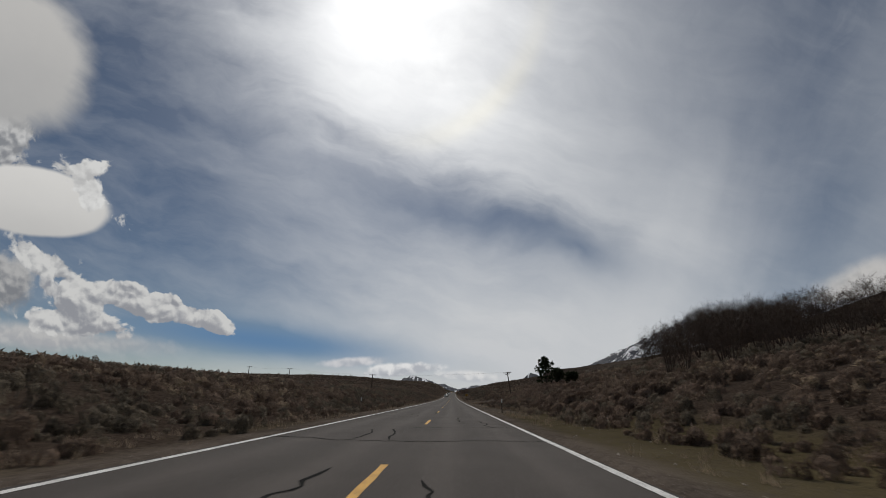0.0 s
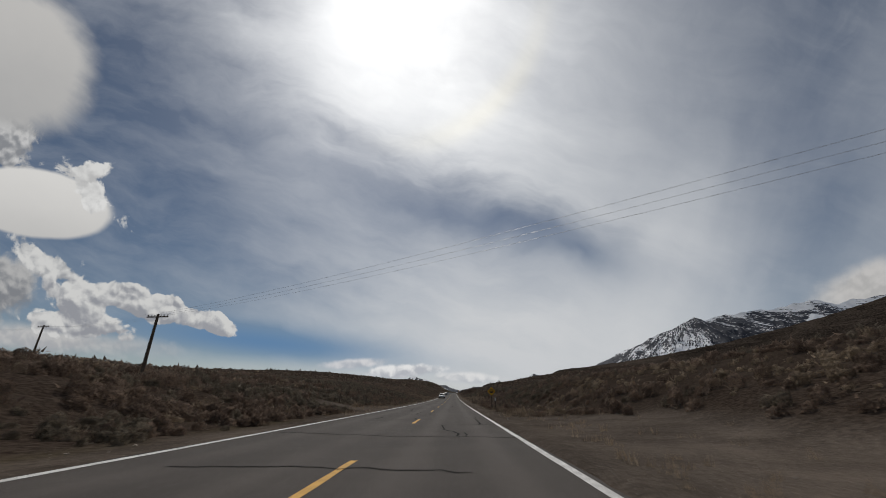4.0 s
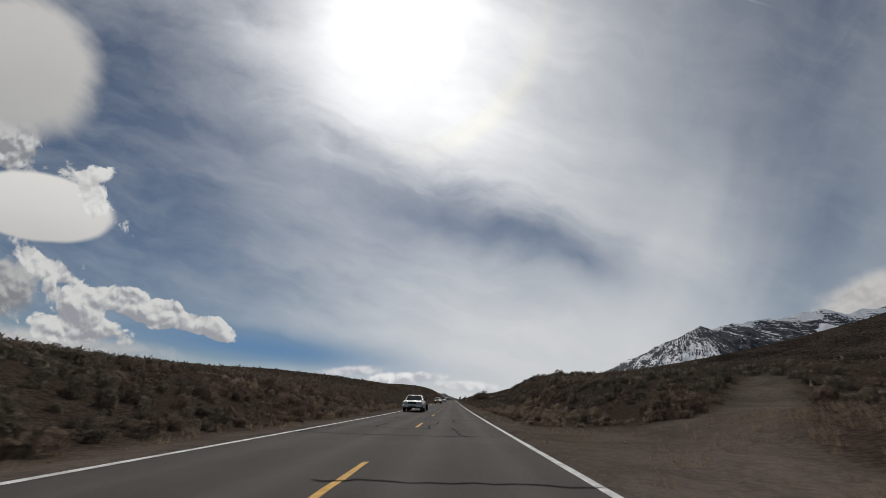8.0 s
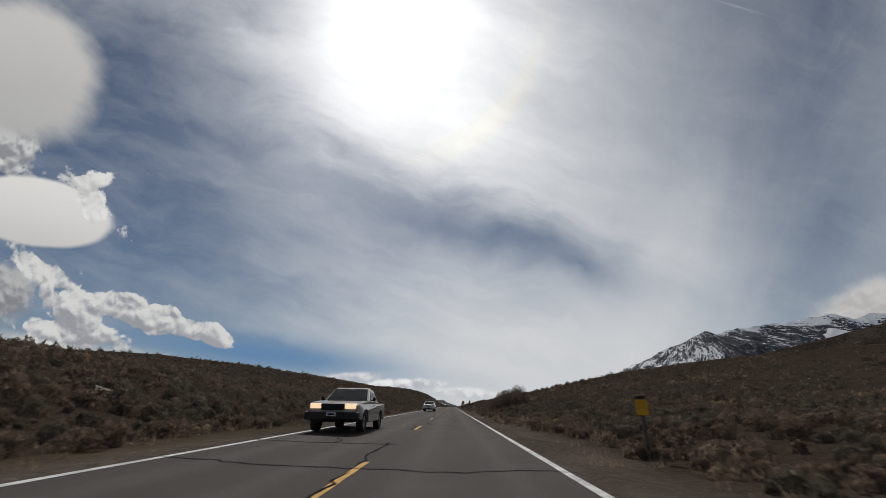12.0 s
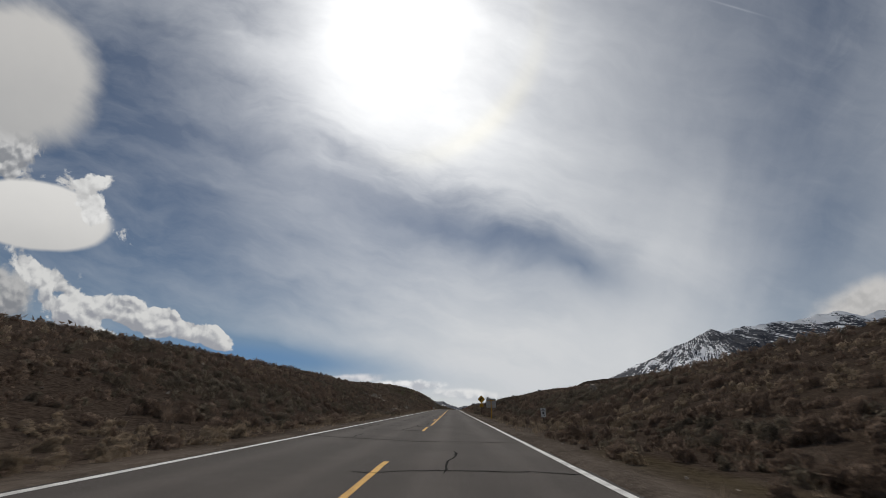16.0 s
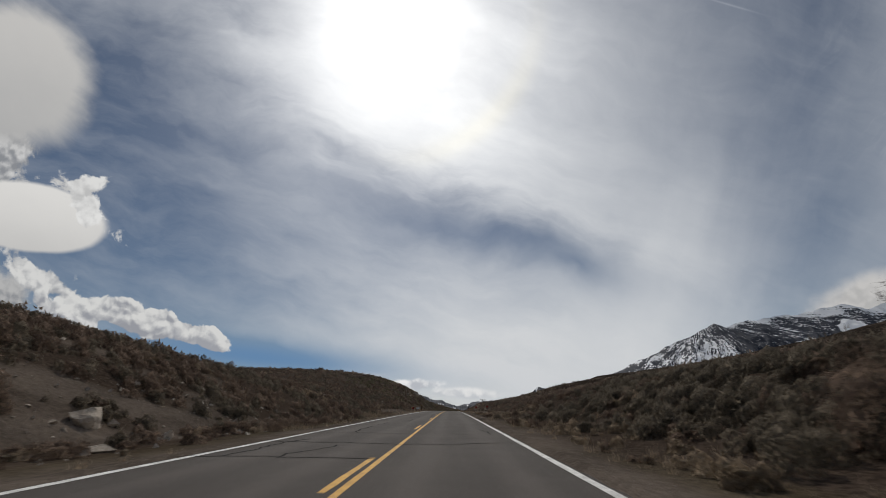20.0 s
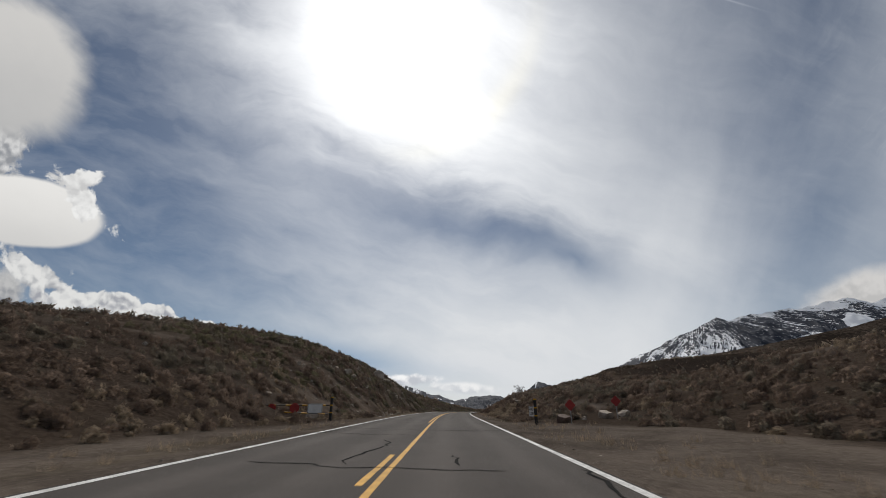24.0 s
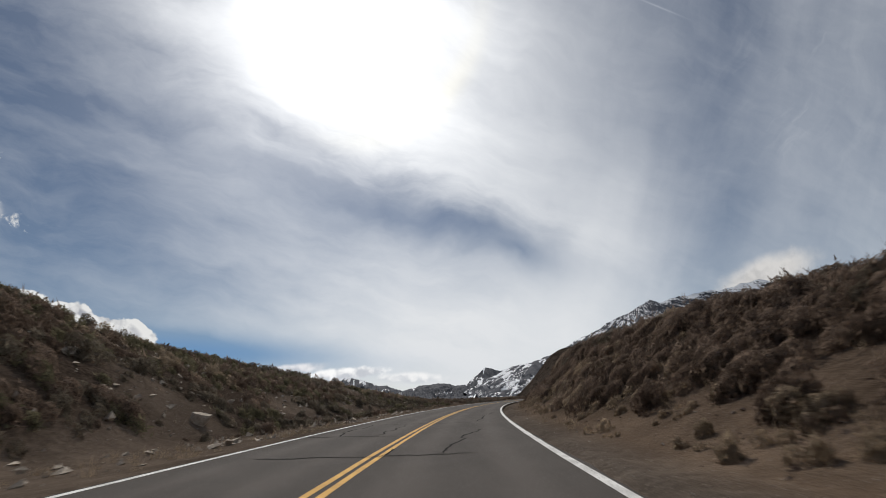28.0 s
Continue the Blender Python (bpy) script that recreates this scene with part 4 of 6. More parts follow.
def tufts(name, count, seed, material, label):
    """Dry grass and low stalks along the verges, as one mesh of upright blades."""
    rng = np.random.default_rng(seed)
    s, a = rng.uniform(-5, 790, count), 4.7 + rng.gamma(2.0, 1.1, count)
    d = np.where(rng.uniform(0, 1, count) < 0.5, -a, a)
    # a thicker stand of grass where the dirt track leaves
    s[:260], d[:260] = rng.normal(217, 2.2, 260), rng.normal(13.2, 1.6, 260)
    keep = (rough_noise(s / 4, d / 2, 3, seed) + 0.25 * ease(np.abs(d), 4.6, 7) + (np.arange(count) < 260)) > 0.10
    s, d = s[keep], d[keep]
    x, y = plan(s, d)
    z = ground_height(s, d)
    n, blades = len(s), 11
    t, lean = rng.uniform(0, 2 * np.pi, (n, blades)), rng.uniform(0.05, 0.8, (n, blades))
    ln = rng.uniform(0.12, 0.34, (n, 1)) * rng.uniform(0.6, 1.2, (n, blades))
    bx, by = x[:, None] + rng.normal(0, 0.07, (n, blades)), y[:, None] + rng.normal(0, 0.07, (n, blades))
    tip = np.stack([bx + np.cos(t) * ln * lean, by + np.sin(t) * ln * lean, z[:, None] + ln], -1)
    wx, wy = -np.sin(t + 0.7) * 0.009, np.cos(t + 0.7) * 0.009
    V = np.stack([np.stack([bx - wx, by - wy, z[:, None] + bx * 0 - 0.02], -1), np.stack([bx + wx, by + wy, z[:, None] + bx * 0 - 0.02], -1), tip], 2).reshape(-1, 3)
    tagged(new(name, raw_mesh(name, V, np.arange(len(V)).reshape(-1, 3), material)), label, "grass", kind="stuff")


tufts("dry_grass", 9000, 51, STRAW, "sparse dry grass tufts on the gravel verge")


# ================= helpers for things =================
def part(name, bm, material, parent=None, label="", smooth=False):
    """Links a bmesh as one mesh object, under a thing or a part."""
    me = bpy.data.meshes.new(name)
    bmesh.ops.recalc_face_normals(bm, faces=bm.faces)
    bm.to_mesh(me)
    bm.free()
    me.materials.append(material)
    if smooth:
        me.polygons.foreach_set("use_smooth", [True] * len(me.polygons))
    ob = new(name, me)
    if parent:
        ob.parent = parent
    if label:
        ob["label"] = label
    return ob


def box(bm, x0, x1, y0, y1, z0, z1, bevel=0.0, taper=0.0):
    """A box, bevelled, whose top is narrower by taper on each side."""
    vs = [bm.verts.new((x, y, z)) for z, k in ((z0, 0.0), (z1, taper)) for x, y in ((x0 + k, y0 + k), (x1 - k, y0 + k), (x1 - k, y1 - k), (x0 + k, y1 - k))]
    fs = [bm.faces.new([vs[i] for i in q]) for q in ((3, 2, 1, 0), (4, 5, 6, 7), (0, 1, 5, 4), (1, 2, 6, 5), (2, 3, 7, 6), (3, 0, 4, 7))]
    if bevel:
        es = list({e for f in fs for e in f.edges})
        bmesh.ops.bevel(bm, geom=es, offset=bevel, segments=2, affect="EDGES", profile=0.5)
    return bm


def rod(bm, a, b, r0, r1=None, n=8):
    """A tapered round bar from a to b."""
    a, b = Vector(a), Vector(b)
    r1 = r0 if r1 is None else r1
    q = (b - a).to_track_quat("Z", "Y")
    ring = [[bm.verts.new(p + q @ Vector((r * math.cos(2 * math.pi * i / n), r * math.sin(2 * math.pi * i / n), 0))) for i in range(n)] for p, r in ((a, r0), (b, r1))]
    for i in range(n):
        bm.faces.new((ring[0][i], ring[0][(i + 1) % n], ring[1][(i + 1) % n], ring[1][i]))
    bm.faces.new(ring[0][::-1])
    bm.faces.new(ring[1])
    return bm


def slab(bm, outline, y0, y1):
    """A plate with an outline in x and z, from y0 to y1."""
    a, b = [[bm.verts.new((x, y, z)) for x, z in outline] for y in (y0, y1)]
    n = len(outline)
    bm.faces.new(a)
    bm.faces.new(b[::-1])
    for i in range(n):
        bm.faces.new((a[i], b[i], b[(i + 1) % n], a[(i + 1) % n]))
    return bm


def loft(bm, outline, halves):
    """A body with an outline in y and z; halves: half its width at each point of the outline."""
    a = [bm.verts.new((-h, y, z)) for (y, z), h in zip(outline, halves)]
    b = [bm.verts.new((h, y, z)) for (y, z), h in zip(outline, halves)]
    n = len(outline)
    bm.faces.new(a[::-1])
    bm.faces.new(b)
    for i in range(n):
        bm.faces.new((a[i], a[(i + 1) % n], b[(i + 1) % n], b[i]))
    return bm


def fresh():
    return bmesh.new()


def stand(s, d, turn=0.0, sink=0.03, on_road=False):
    """The pose at station s and distance d on the ground, turned against the road's heading."""
    x, y = plan(s, d)
    z = float(np.interp(s, S_LINE, Z_LINE) + fall(d)) if on_road else float(ground_height(s, d)) - sink
    return pose(float(x), float(y), z, 0, 0, -math.degrees(float(along(s)[3])) + turn)


def thing(name, m, label, category, group=""):
    ob = new(name)
    ob.matrix_world = m
    return tagged(ob, label, category, group)


def letters(text, size, material, parent, m, label=""):
    c = bpy.data.curves.new("lettering", "FONT")
    c.body, c.size, c.extrude, c.align_x, c.align_y, c.offset = text, size, 0.002, "CENTER", "CENTER", size * 0.012
    tmp = bpy.data.objects.new("lettering", c)
    scene.collection.objects.link(tmp)
    bpy.context.view_layer.update()
    me = bpy.data.meshes.new_from_object(tmp.evaluated_get(bpy.context.evaluated_depsgraph_get()))
    bpy.data.objects.remove(tmp)
    me.materials.append(material)
    ob = new("lettering", me)
    ob.parent, ob.matrix_local = parent, m
    if label:
        ob["label"] = label
    return ob


OLD_WOOD = surface("weathered wood", (0.060, 0.045, 0.034), (0.150, 0.115, 0.088), 4.0, 0.9, 0.5)
SIGN_YELLOW = surface("yellow sign sheeting", (0.52, 0.27, 0.015), (0.66, 0.36, 0.022), 2.0, 0.55, 0.02)
SIGN_RED = surface("red reflector sheeting", (0.22, 0.020, 0.018), (0.34, 0.032, 0.028), 2.0, 0.55, 0.02)
SIGN_WHITE = surface("white sign sheeting", (0.55, 0.55, 0.53), (0.72, 0.72, 0.70), 2.0, 0.55, 0.02)
SIGN_BACK = surface("dull aluminium sign back", (0.34, 0.35, 0.35), (0.48, 0.49, 0.49), 1.5, 0.6, 0.05, metal=0.3)
BLACK = surface("black paint", (0.012, 0.012, 0.012), (0.030, 0.030, 0.030), 3.0, 0.6, 0.05)
BLUE_CAP = surface("blue plastic", (0.02, 0.05, 0.20), (0.03, 0.07, 0.28), 3.0, 0.6, 0.05)
RUST = surface("rusty brown steel", (0.090, 0.035, 0.022), (0.170, 0.070, 0.045), 6.0, 0.8, 0.2)
STEEL = surface("dull galvanised steel", (0.28, 0.28, 0.28), (0.42, 0.42, 0.42), 5.0, 0.5, 0.05, metal=0.7)
RUBBER = surface("tyre rubber", (0.014, 0.014, 0.014), (0.030, 0.029, 0.028), 6.0, 0.85, 0.2)
GRANITE = surface("pale granite", (0.24, 0.20, 0.16), (0.50, 0.43, 0.35), 1.2, 0.9, 0.6, 14.0, (0.12, 0.11, 0.10))
BROWN_ROCK = surface("brown desert rock", (0.075, 0.052, 0.042), (0.190, 0.140, 0.112), 1.4, 0.9, 0.6, 14.0, (0.06, 0.05, 0.04))
BARK = surface("grey-brown bark", (0.055, 0.042, 0.034), (0.140, 0.110, 0.090), 5.0, 0.95, 0.6)
TWIG = surface("bare reddish-brown twigs", (0.050, 0.037, 0.030), (0.140, 0.102, 0.080), 1.5, 0.95, 0.0, island=0.4, spec=0.1)
NEEDLE = surface("dark green pine needles", (0.014, 0.022, 0.010), (0.050, 0.070, 0.030), 1.6, 0.9, 0.0, island=0.5, spec=0.15)
JUNIPER = surface("dull green juniper scale leaves", (0.022, 0.028, 0.014), (0.070, 0.078, 0.040), 1.6, 0.9, 0.0, island=0.5, spec=0.15)


def glass_material():
    mt = bpy.data.materials.new("tinted car glass")
    mt.use_nodes = True
    k = Tree(mt.node_tree)
    p = k.node("ShaderNodeBsdfPrincipled", Roughness=0.05)
    p.inputs["Base Color"].default_value = (0.012, 0.016, 0.015, 1)
    p.inputs["Specular IOR Level"].default_value = 0.6
    k.t.links.new(p.outputs[0], k.node("ShaderNodeOutputMaterial").inputs[0])
    return mt


GLASS = glass_material()
LAMP = surface("clear headlight lens", (0.45, 0.45, 0.44), (0.60, 0.60, 0.58), 6.0, 0.15, 0.0, spec=0.6)


def lit_lamp():
    mt = bpy.data.materials.new("lit headlight")
    mt.use_nodes = True
    k = Tree(mt.node_tree)
    p = k.node("ShaderNodeBsdfPrincipled", Roughness=0.2)
    p.inputs["Base Color"].default_value = (0.7, 0.62, 0.5, 1)
    p.inputs["Emission Color"].default_value = (1.0, 0.72, 0.42, 1)
    p.inputs["Emission Strength"].default_value = 0.9
    k.t.links.new(p.outputs[0], k.node("ShaderNodeOutputMaterial").inputs[0])
    return mt


LIT = lit_lamp()


# ================= pickup trucks =================
def wheel(parent, x, y, r, rim_paint):
    out = 1 if x > 0 else -1
    bm = fresh()
    n = 20
    prof = ((0.62, -0.11), (0.97, -0.12), (1.0, -0.07), (1.0, 0.07), (0.97, 0.12), (0.62, 0.11))
    rings = [[bm.verts.new((x + off, y + r * k * math.cos(2 * math.pi * i / n), r + r * k * math.sin(2 * math.pi * i / n))) for i in range(n)] for k, off in prof]
    for j in range(len(rings)):
        a, b = rings[j], rings[(j + 1) % len(rings)]
        for i in range(n):
            bm.faces.new((a[i], a[(i + 1) % n], b[(i + 1) % n], b[i]))
    w_ = part("wheel", bm, RUBBER, parent, "black tyre", True)
    bm = fresh()
    rod(bm, (x - 0.06, y, r), (x + out * 0.085, y, r), r * 0.63, r * 0.60, 18)
    rim = part("rim", bm, rim_paint, w_)
    bm = fresh()
    rod(bm, (x, y, r), (x + out * 0.10, y, r), r * 0.18, r * 0.14, 10)
    part("hub", bm, BLACK, w_)
    return w_


def pickup(m, paint, label, lower, bumper, lamps, bars, group):
    """A crew-cab pickup truck, nose towards -y. bars: horizontal bars in the grille."""
    car = thing("pickup_truck", m @ Matrix.Diagonal((1.03, 1, 0.89, 1)), label, "pickup truck", group)
    W = 0.96
    # body: nose, bonnet, sill line, bed side, tail
    prof = [(-2.72, 0.50), (-2.78, 0.72), (-2.70, 1.00), (-2.56, 1.10), (-1.35, 1.20), (-0.75, 1.20), (0.85, 1.20), (1.02, 1.22), (2.70, 1.24), (2.78, 1.14), (2.78, 0.56), (2.60, 0.44), (2.24, 0.44),
            (2.16, 0.68), (1.98, 0.84), (1.66, 0.88), (1.34, 0.84), (1.16, 0.68), (1.08, 0.42), (-1.14, 0.40), (-1.22, 0.68), (-1.40, 0.84), (-1.72, 0.88), (-2.04, 0.84), (-2.22, 0.68), (-2.30, 0.46)]
    half = [0.86, 0.88, 0.88, 0.84, 0.88, 0.92] + [0.94, 0.94, 0.94, 0.94, 0.94, 0.92] + [W] * (len(prof) - 12)
    bm = fresh()
    loft(bm, prof, half)
    bmesh.ops.bevel(bm, geom=[e for e in bm.edges if abs(e.verts[0].co.x - e.verts[1].co.x) < 0.2 and abs(e.verts[0].co.x) > 0.5 and max(v_.co.z for v_ in e.verts) > 0.95], offset=0.05, segments=2, affect="EDGES")
    part("body", bm, paint, car)
    bm = fresh()
    box(bm, -0.80, 0.80, 1.12, 2.68, 1.10, 1.262)
    part("bed_floor", bm, BLACK, car, "dark load bed")
    bm = fresh()
    loft(bm, [(-0.86, 1.20), (-0.12, 1.78), (0.10, 1.83), (0.72, 1.80), (1.02, 1.22)], [0.90, 0.70, 0.68, 0.70, 0.90])
    bmesh.ops.bevel(bm, geom=[e for e in bm.edges if max(v_.co.z for v_ in e.verts) > 1.5], offset=0.055, segments=3, affect="EDGES")
    part("cab", bm, paint, car)
    bm = fresh()
    vs = [bm.verts.new(p) for p in ((-0.80, -0.855, 1.235), (0.80, -0.855, 1.235), (0.655, -0.175, 1.765), (-0.655, -0.175, 1.765))]
    bm.faces.new(vs)
    bmesh.ops.solidify(bm, geom=list(bm.faces), thickness=0.03)
    part("windscreen", bm, GLASS, car, "dark reflecting windscreen")
    bm = fresh()
    vs = [bm.verts.new(p) for p in ((-0.74, 1.015, 1.27), (0.74, 1.015, 1.27), (0.64, 0.77, 1.74), (-0.64, 0.77, 1.74))]
    bm.faces.new(vs)
    bmesh.ops.solidify(bm, geom=list(bm.faces), thickness=-0.03)
    part("rear_window", bm, GLASS, car)
    for sx in (-1, 1):
        for y0, y1, y2, y3 in ((-0.62, 0.02, 0.02, -0.06), (0.10, 0.84, 0.70, 0.10)):
            bm = fresh()
            k0, k1 = 0.902, 0.716
            vs = [bm.verts.new(p) for p in ((sx * k0, y0, 1.25), (sx * k0, y1, 1.25), (sx * k1, y2, 1.735), (sx * k1, y3, 1.735))]
            bm.faces.new(vs)
            bmesh.ops.solidify(bm, geom=list(bm.faces), thickness=0.02)
            part("side_window", bm, GLASS, car)
        bm = fresh()
        box(bm, sx * 0.97 - 0.11 * (sx < 0), sx * 0.97 + 0.11 * (sx > 0), -0.66, -0.54, 1.22, 1.40, 0.03)
        rod(bm, (sx * 0.90, -0.60, 1.24), (sx * 0.99, -0.60, 1.28), 0.03)
        part("mirror", bm, BLACK, car, "black door mirror")
        bm = fresh()
        box(bm, sx * 0.60 - 0.19, sx * 0.60 + 0.19, -2.80, -2.62, 0.86, 1.05, 0.03)
        part("headlight", bm, lamps, car)
        for y in (-0.30, 0.70):
            bm = fresh()
            box(bm, sx * 0.965 - 0.012, sx * 0.965 + 0.012, y, y + 0.18, 1.02, 1.055)
            part("door_handle", bm, lower, car)
        bm = fresh()
        box(bm, sx * 0.88 - 0.05, sx * 0.88 + 0.05, 2.76, 2.80, 0.80, 1.16, 0.01)
        part("tail_light", bm, SIGN_RED, car)
        for y in (-1.72, 1.66):
            wheel(car, sx * 0.82, y, 0.385, STEEL)
    bm = fresh()
    box(bm, -0.40, 0.40, -2.80, -2.72, 0.80, 1.04, 0.02)
    grille = part("grille", bm, BLACK, car, "black grille opening")
    for i in range(bars):
        bm = fresh()
        z = 0.84 + 0.18 * (i + 0.5) / bars
        box(bm, -0.40, 0.40, -2.825, -2.79, z - 0.014, z + 0.014)
        part("grille_bar", bm, lower, grille)
    bm = fresh()
    box(bm, -0.93, 0.93, -2.90, -2.60, 0.44, 0.74, 0.05)
    front = part("front_bumper", bm, bumper, car)
    bm = fresh()
    box(bm, -0.36, 0.36, -2.915, -2.89, 0.47, 0.55)
    part("intake", bm, BLACK, front)
    bm = fresh()
    box(bm, -0.16, 0.16, -2.925, -2.895, 0.58, 0.72)
    plate = part("number_plate", bm, SIGN_WHITE, car, "white number plate")
    bm = fresh()
    box(bm, -0.12, 0.12, -2.93, -2.92, 0.62, 0.68)
    part("plate_bar", bm, BLACK, plate)
    bm = fresh()
    box(bm, -0.90, 0.90, 2.74, 2.92, 0.48, 0.66, 0.04)
    part("rear_bumper", bm, bumper, car)
    bm = fresh()
    box(bm, -0.80, 0.80, -2.5, 2.6, 0.36, 0.62)
    part("underbody", bm, BLACK, car)
    return car


def car_paint(name, dark, light, metal):
    return surface(name, dark, light, 0.8, 0.32, 0.0, metal=metal, spec=0.5, coat=0.6)


WHITE_CAR, SILVER_CAR, GREY_CAR = car_paint("white car paint", (0.60, 0.60, 0.60), (0.70, 0.70, 0.70), 0.0), car_paint("silver car paint", (0.42, 0.43, 0.44), (0.52, 0.53, 0.54), 0.4), car_paint("grey-tan car paint", (0.26, 0.25, 0.23), (0.36, 0.34, 0.31), 0.3)
pickup(stand(248.5, -2.38, on_road=True), SILVER_CAR, "silver pickup truck in the oncoming lane towing a trailer", BLACK, SILVER_CAR, LAMP, 3, "oncoming traffic")
pickup(stand(323.8, -2.55, on_road=True), GREY_CAR, "grey pickup truck with a black bumper in the oncoming lane", BLACK, BLACK, LIT, 4, "oncoming traffic")
pickup(stand(379.6, -2.15, on_road=True), WHITE_CAR, "white pickup truck with a split black grille in the oncoming lane", WHITE_CAR, WHITE_CAR, LAMP, 1, "oncoming traffic")


def trailer(m):
    t = thing("utility_trailer", m, "low rusty utility trailer with open post sides", "trailer", "oncoming traffic")
    bm = fresh()
    box(bm, -0.78, 0.78, -1.3, 1.3, 0.50, 0.58, 0.01)
    part("deck", bm, OLD_WOOD, t)
    for sx in (-1, 1):
        bm = fresh()
        rod(bm, (sx * 0.78, -1.3, 0.55), (sx * 0.78, 1.3, 0.55), 0.04)
        rod(bm, (sx * 0.78, -1.3, 0.95), (sx * 0.78, 1.3, 0.95), 0.025)
        part("side_rail", bm, RUST, t)
        for y in (-1.28, -0.4, 0.4, 1.28):
            bm = fresh()
            rod(bm, (sx * 0.78, y, 0.5), (sx * 0.78, y, 1.45), 0.022)
            part("post", bm, RUST, t)
        wheel(t, sx * 0.95, 0.15, 0.31, STEEL)
        bm = fresh()
        box(bm, sx * 0.95 - 0.13, sx * 0.95 + 0.13, -0.24, 0.54, 0.66, 0.70, 0.015)
        part("mudguard", bm, RUST, t)
    bm = fresh()
    rod(bm, (-0.6, -1.3, 0.5), (0, -2.2, 0.48), 0.035)
    rod(bm, (0.6, -1.3, 0.5), (0, -2.2, 0.48), 0.035)
    part("drawbar", bm, RUST, t)
    return t


trailer(stand(253.7, -2.38, on_road=True))


# ================= utility poles =================
def utility_pole(m, high, arms, lean, label):
    p = thing("utility_pole", m @ pose(0, 0, 0, 0, lean, 0), label, "utility pole", "utility poles")
    bm = fresh()
    rod(bm, (0, 0, -0.3), (0, 0, high), 0.16, 0.11, 12)
    part("pole_shaft", bm, OLD_WOOD, p)
    for z, turn in arms:
        c, s_ = math.cos(radians(turn)), math.sin(radians(turn))
        bm = fresh()
        a, b = Vector((-1.2 * c, -1.2 * s_, z)), Vector((1.2 * c, 1.2 * s_, z))
        rod(bm, a, b, 0.06, 0.06, 4)
        arm = part("crossarm", bm, OLD_WOOD, p)
        for k in (-1.1, -0.7, -0.35, 0.35, 0.7, 1.1):
            bm = fresh()
            rod(bm, (k * c, k * s_, z + 0.05), (k * c, k * s_, z + 0.2), 0.035, 0.05, 6)
            part("insulator", bm, GREY_CAR, arm)
    return p


utility_pole(stand(109.3, 16.4, 20), 6.2, ((6.05, 0), (5.65, 35)), -8, "leaning weathered wooden utility pole with two pairs of crossarms")
for s, d, h in ((137.5, -25.5, 5.5), (164, -64, 5.2), (175, -86, 5.0)):
    utility_pole(stand(s, d, -12), h, ((h - 0.25, 0),), random.uniform(-2, 2), "straight wooden utility pole with one crossarm in the scrub")


def power_cable(a, b, sag):
    """A cable slung between two pole tops."""
    bm = fresh()
    a, b = Vector(a), Vector(b)
    pts = [a.lerp(b, i / 16) - Vector((0, 0, sag * 4 * (i / 16) * (1 - i / 16))) for i in range(17)]
    for p, q in zip(pts, pts[1:]):
        rod(bm, p, q, 0.005, 0.005, 4)
    tagged(part("power_cable", bm, STEEL), "thin grey power cable slung between wooden poles", "cable", "power cables")


POLE_TOPS = [stand(109.3, 16.4, 20) @ pose(0, 0, 0, 0, -8, 0) @ Vector((0, 0, 6.2)), stand(137.5, -25.5, -12) @ Vector((0, 0, 5.4)), stand(164, -64, -12) @ Vector((0, 0, 5.1)), stand(175, -86, -12) @ Vector((0, 0, 4.9))]
for p, q in zip(POLE_TOPS, POLE_TOPS[1:]):
    for k in (-0.9, 0.0, 0.9):
        power_cable((p.x + k * 0.8, p.y + k * 0.4, p.z), (q.x + k, q.y, q.z), 0.5)


# ================= trees =================
def limb_mesh(seed, high, spread, trunk, levels, twigs, first, bare):
    """A trunk that forks into limbs; returns the bmesh of the wood and the twig ends."""
    rng = random.Random(seed)
    bm = fresh()
    ends = []

    def grow(a, way, length, r, level):
        steps = 3
        for i in range(steps):
            b = a + way * (length / steps)
            r1 = r * 0.80
            rod(bm, a, b, r, r1, 6 if level < 2 else 3)
            a, r = b, r1
            way = (way + Vector((rng.gauss(0, 0.16), rng.gauss(0, 0.16), rng.gauss(0.03, 0.10)))).normalized()
            if level < levels and (level > 0 or i >= first):
                for _ in range(2 if level < levels - 1 else twigs):
                    t = rng.uniform(0, 2 * math.pi)
                    side = Vector((math.cos(t), math.sin(t), rng.uniform(0.1, 0.9))).normalized()
                    grow(a, (way * 0.5 + side * spread).normalized(), length * rng.uniform(0.42, 0.68), r * 0.55, level + 1)
        ends.append((a.copy(), way.copy()))

    grow(Vector((0, 0, -0.1)), Vector((rng.gauss(0, 0.04), rng.gauss(0, 0.04), 1)).normalized(), high, trunk, 0)
    return bm, ends


def twig_fans(ends, seed, size, count, wide):
    """Thin twigs or needles in sprays at the ends of limbs: one triangle each."""
    rng = np.random.default_rng(seed)
    out = []
    for a, way in ends:
        a, way = np.array(a), np.array(way)
        dirs = way[None] * 0.8 + rng.normal(0, 0.75, (count, 3))
        dirs /= np.linalg.norm(dirs, axis=1, keepdims=True)
        side = np.cross(dirs, rng.normal(0, 1, (count, 3)))
        side /= np.linalg.norm(side, axis=1, keepdims=True)
        ln = size * rng.uniform(0.4, 1.2, (count, 1))
        st = a[None] + rng.normal(0, size * 0.25, (count, 3))
        out.append(np.stack([st - side * ln * wide, st + side * ln * wide, st + dirs * ln], 1).reshape(-1, 3))
    return np.concatenate(out)


def tri_object(name, V, material, parent):
    return mesh_object(name, V.tolist(), [(i, i + 1, i + 2) for i in range(0, len(V), 3)], material, False, parent)


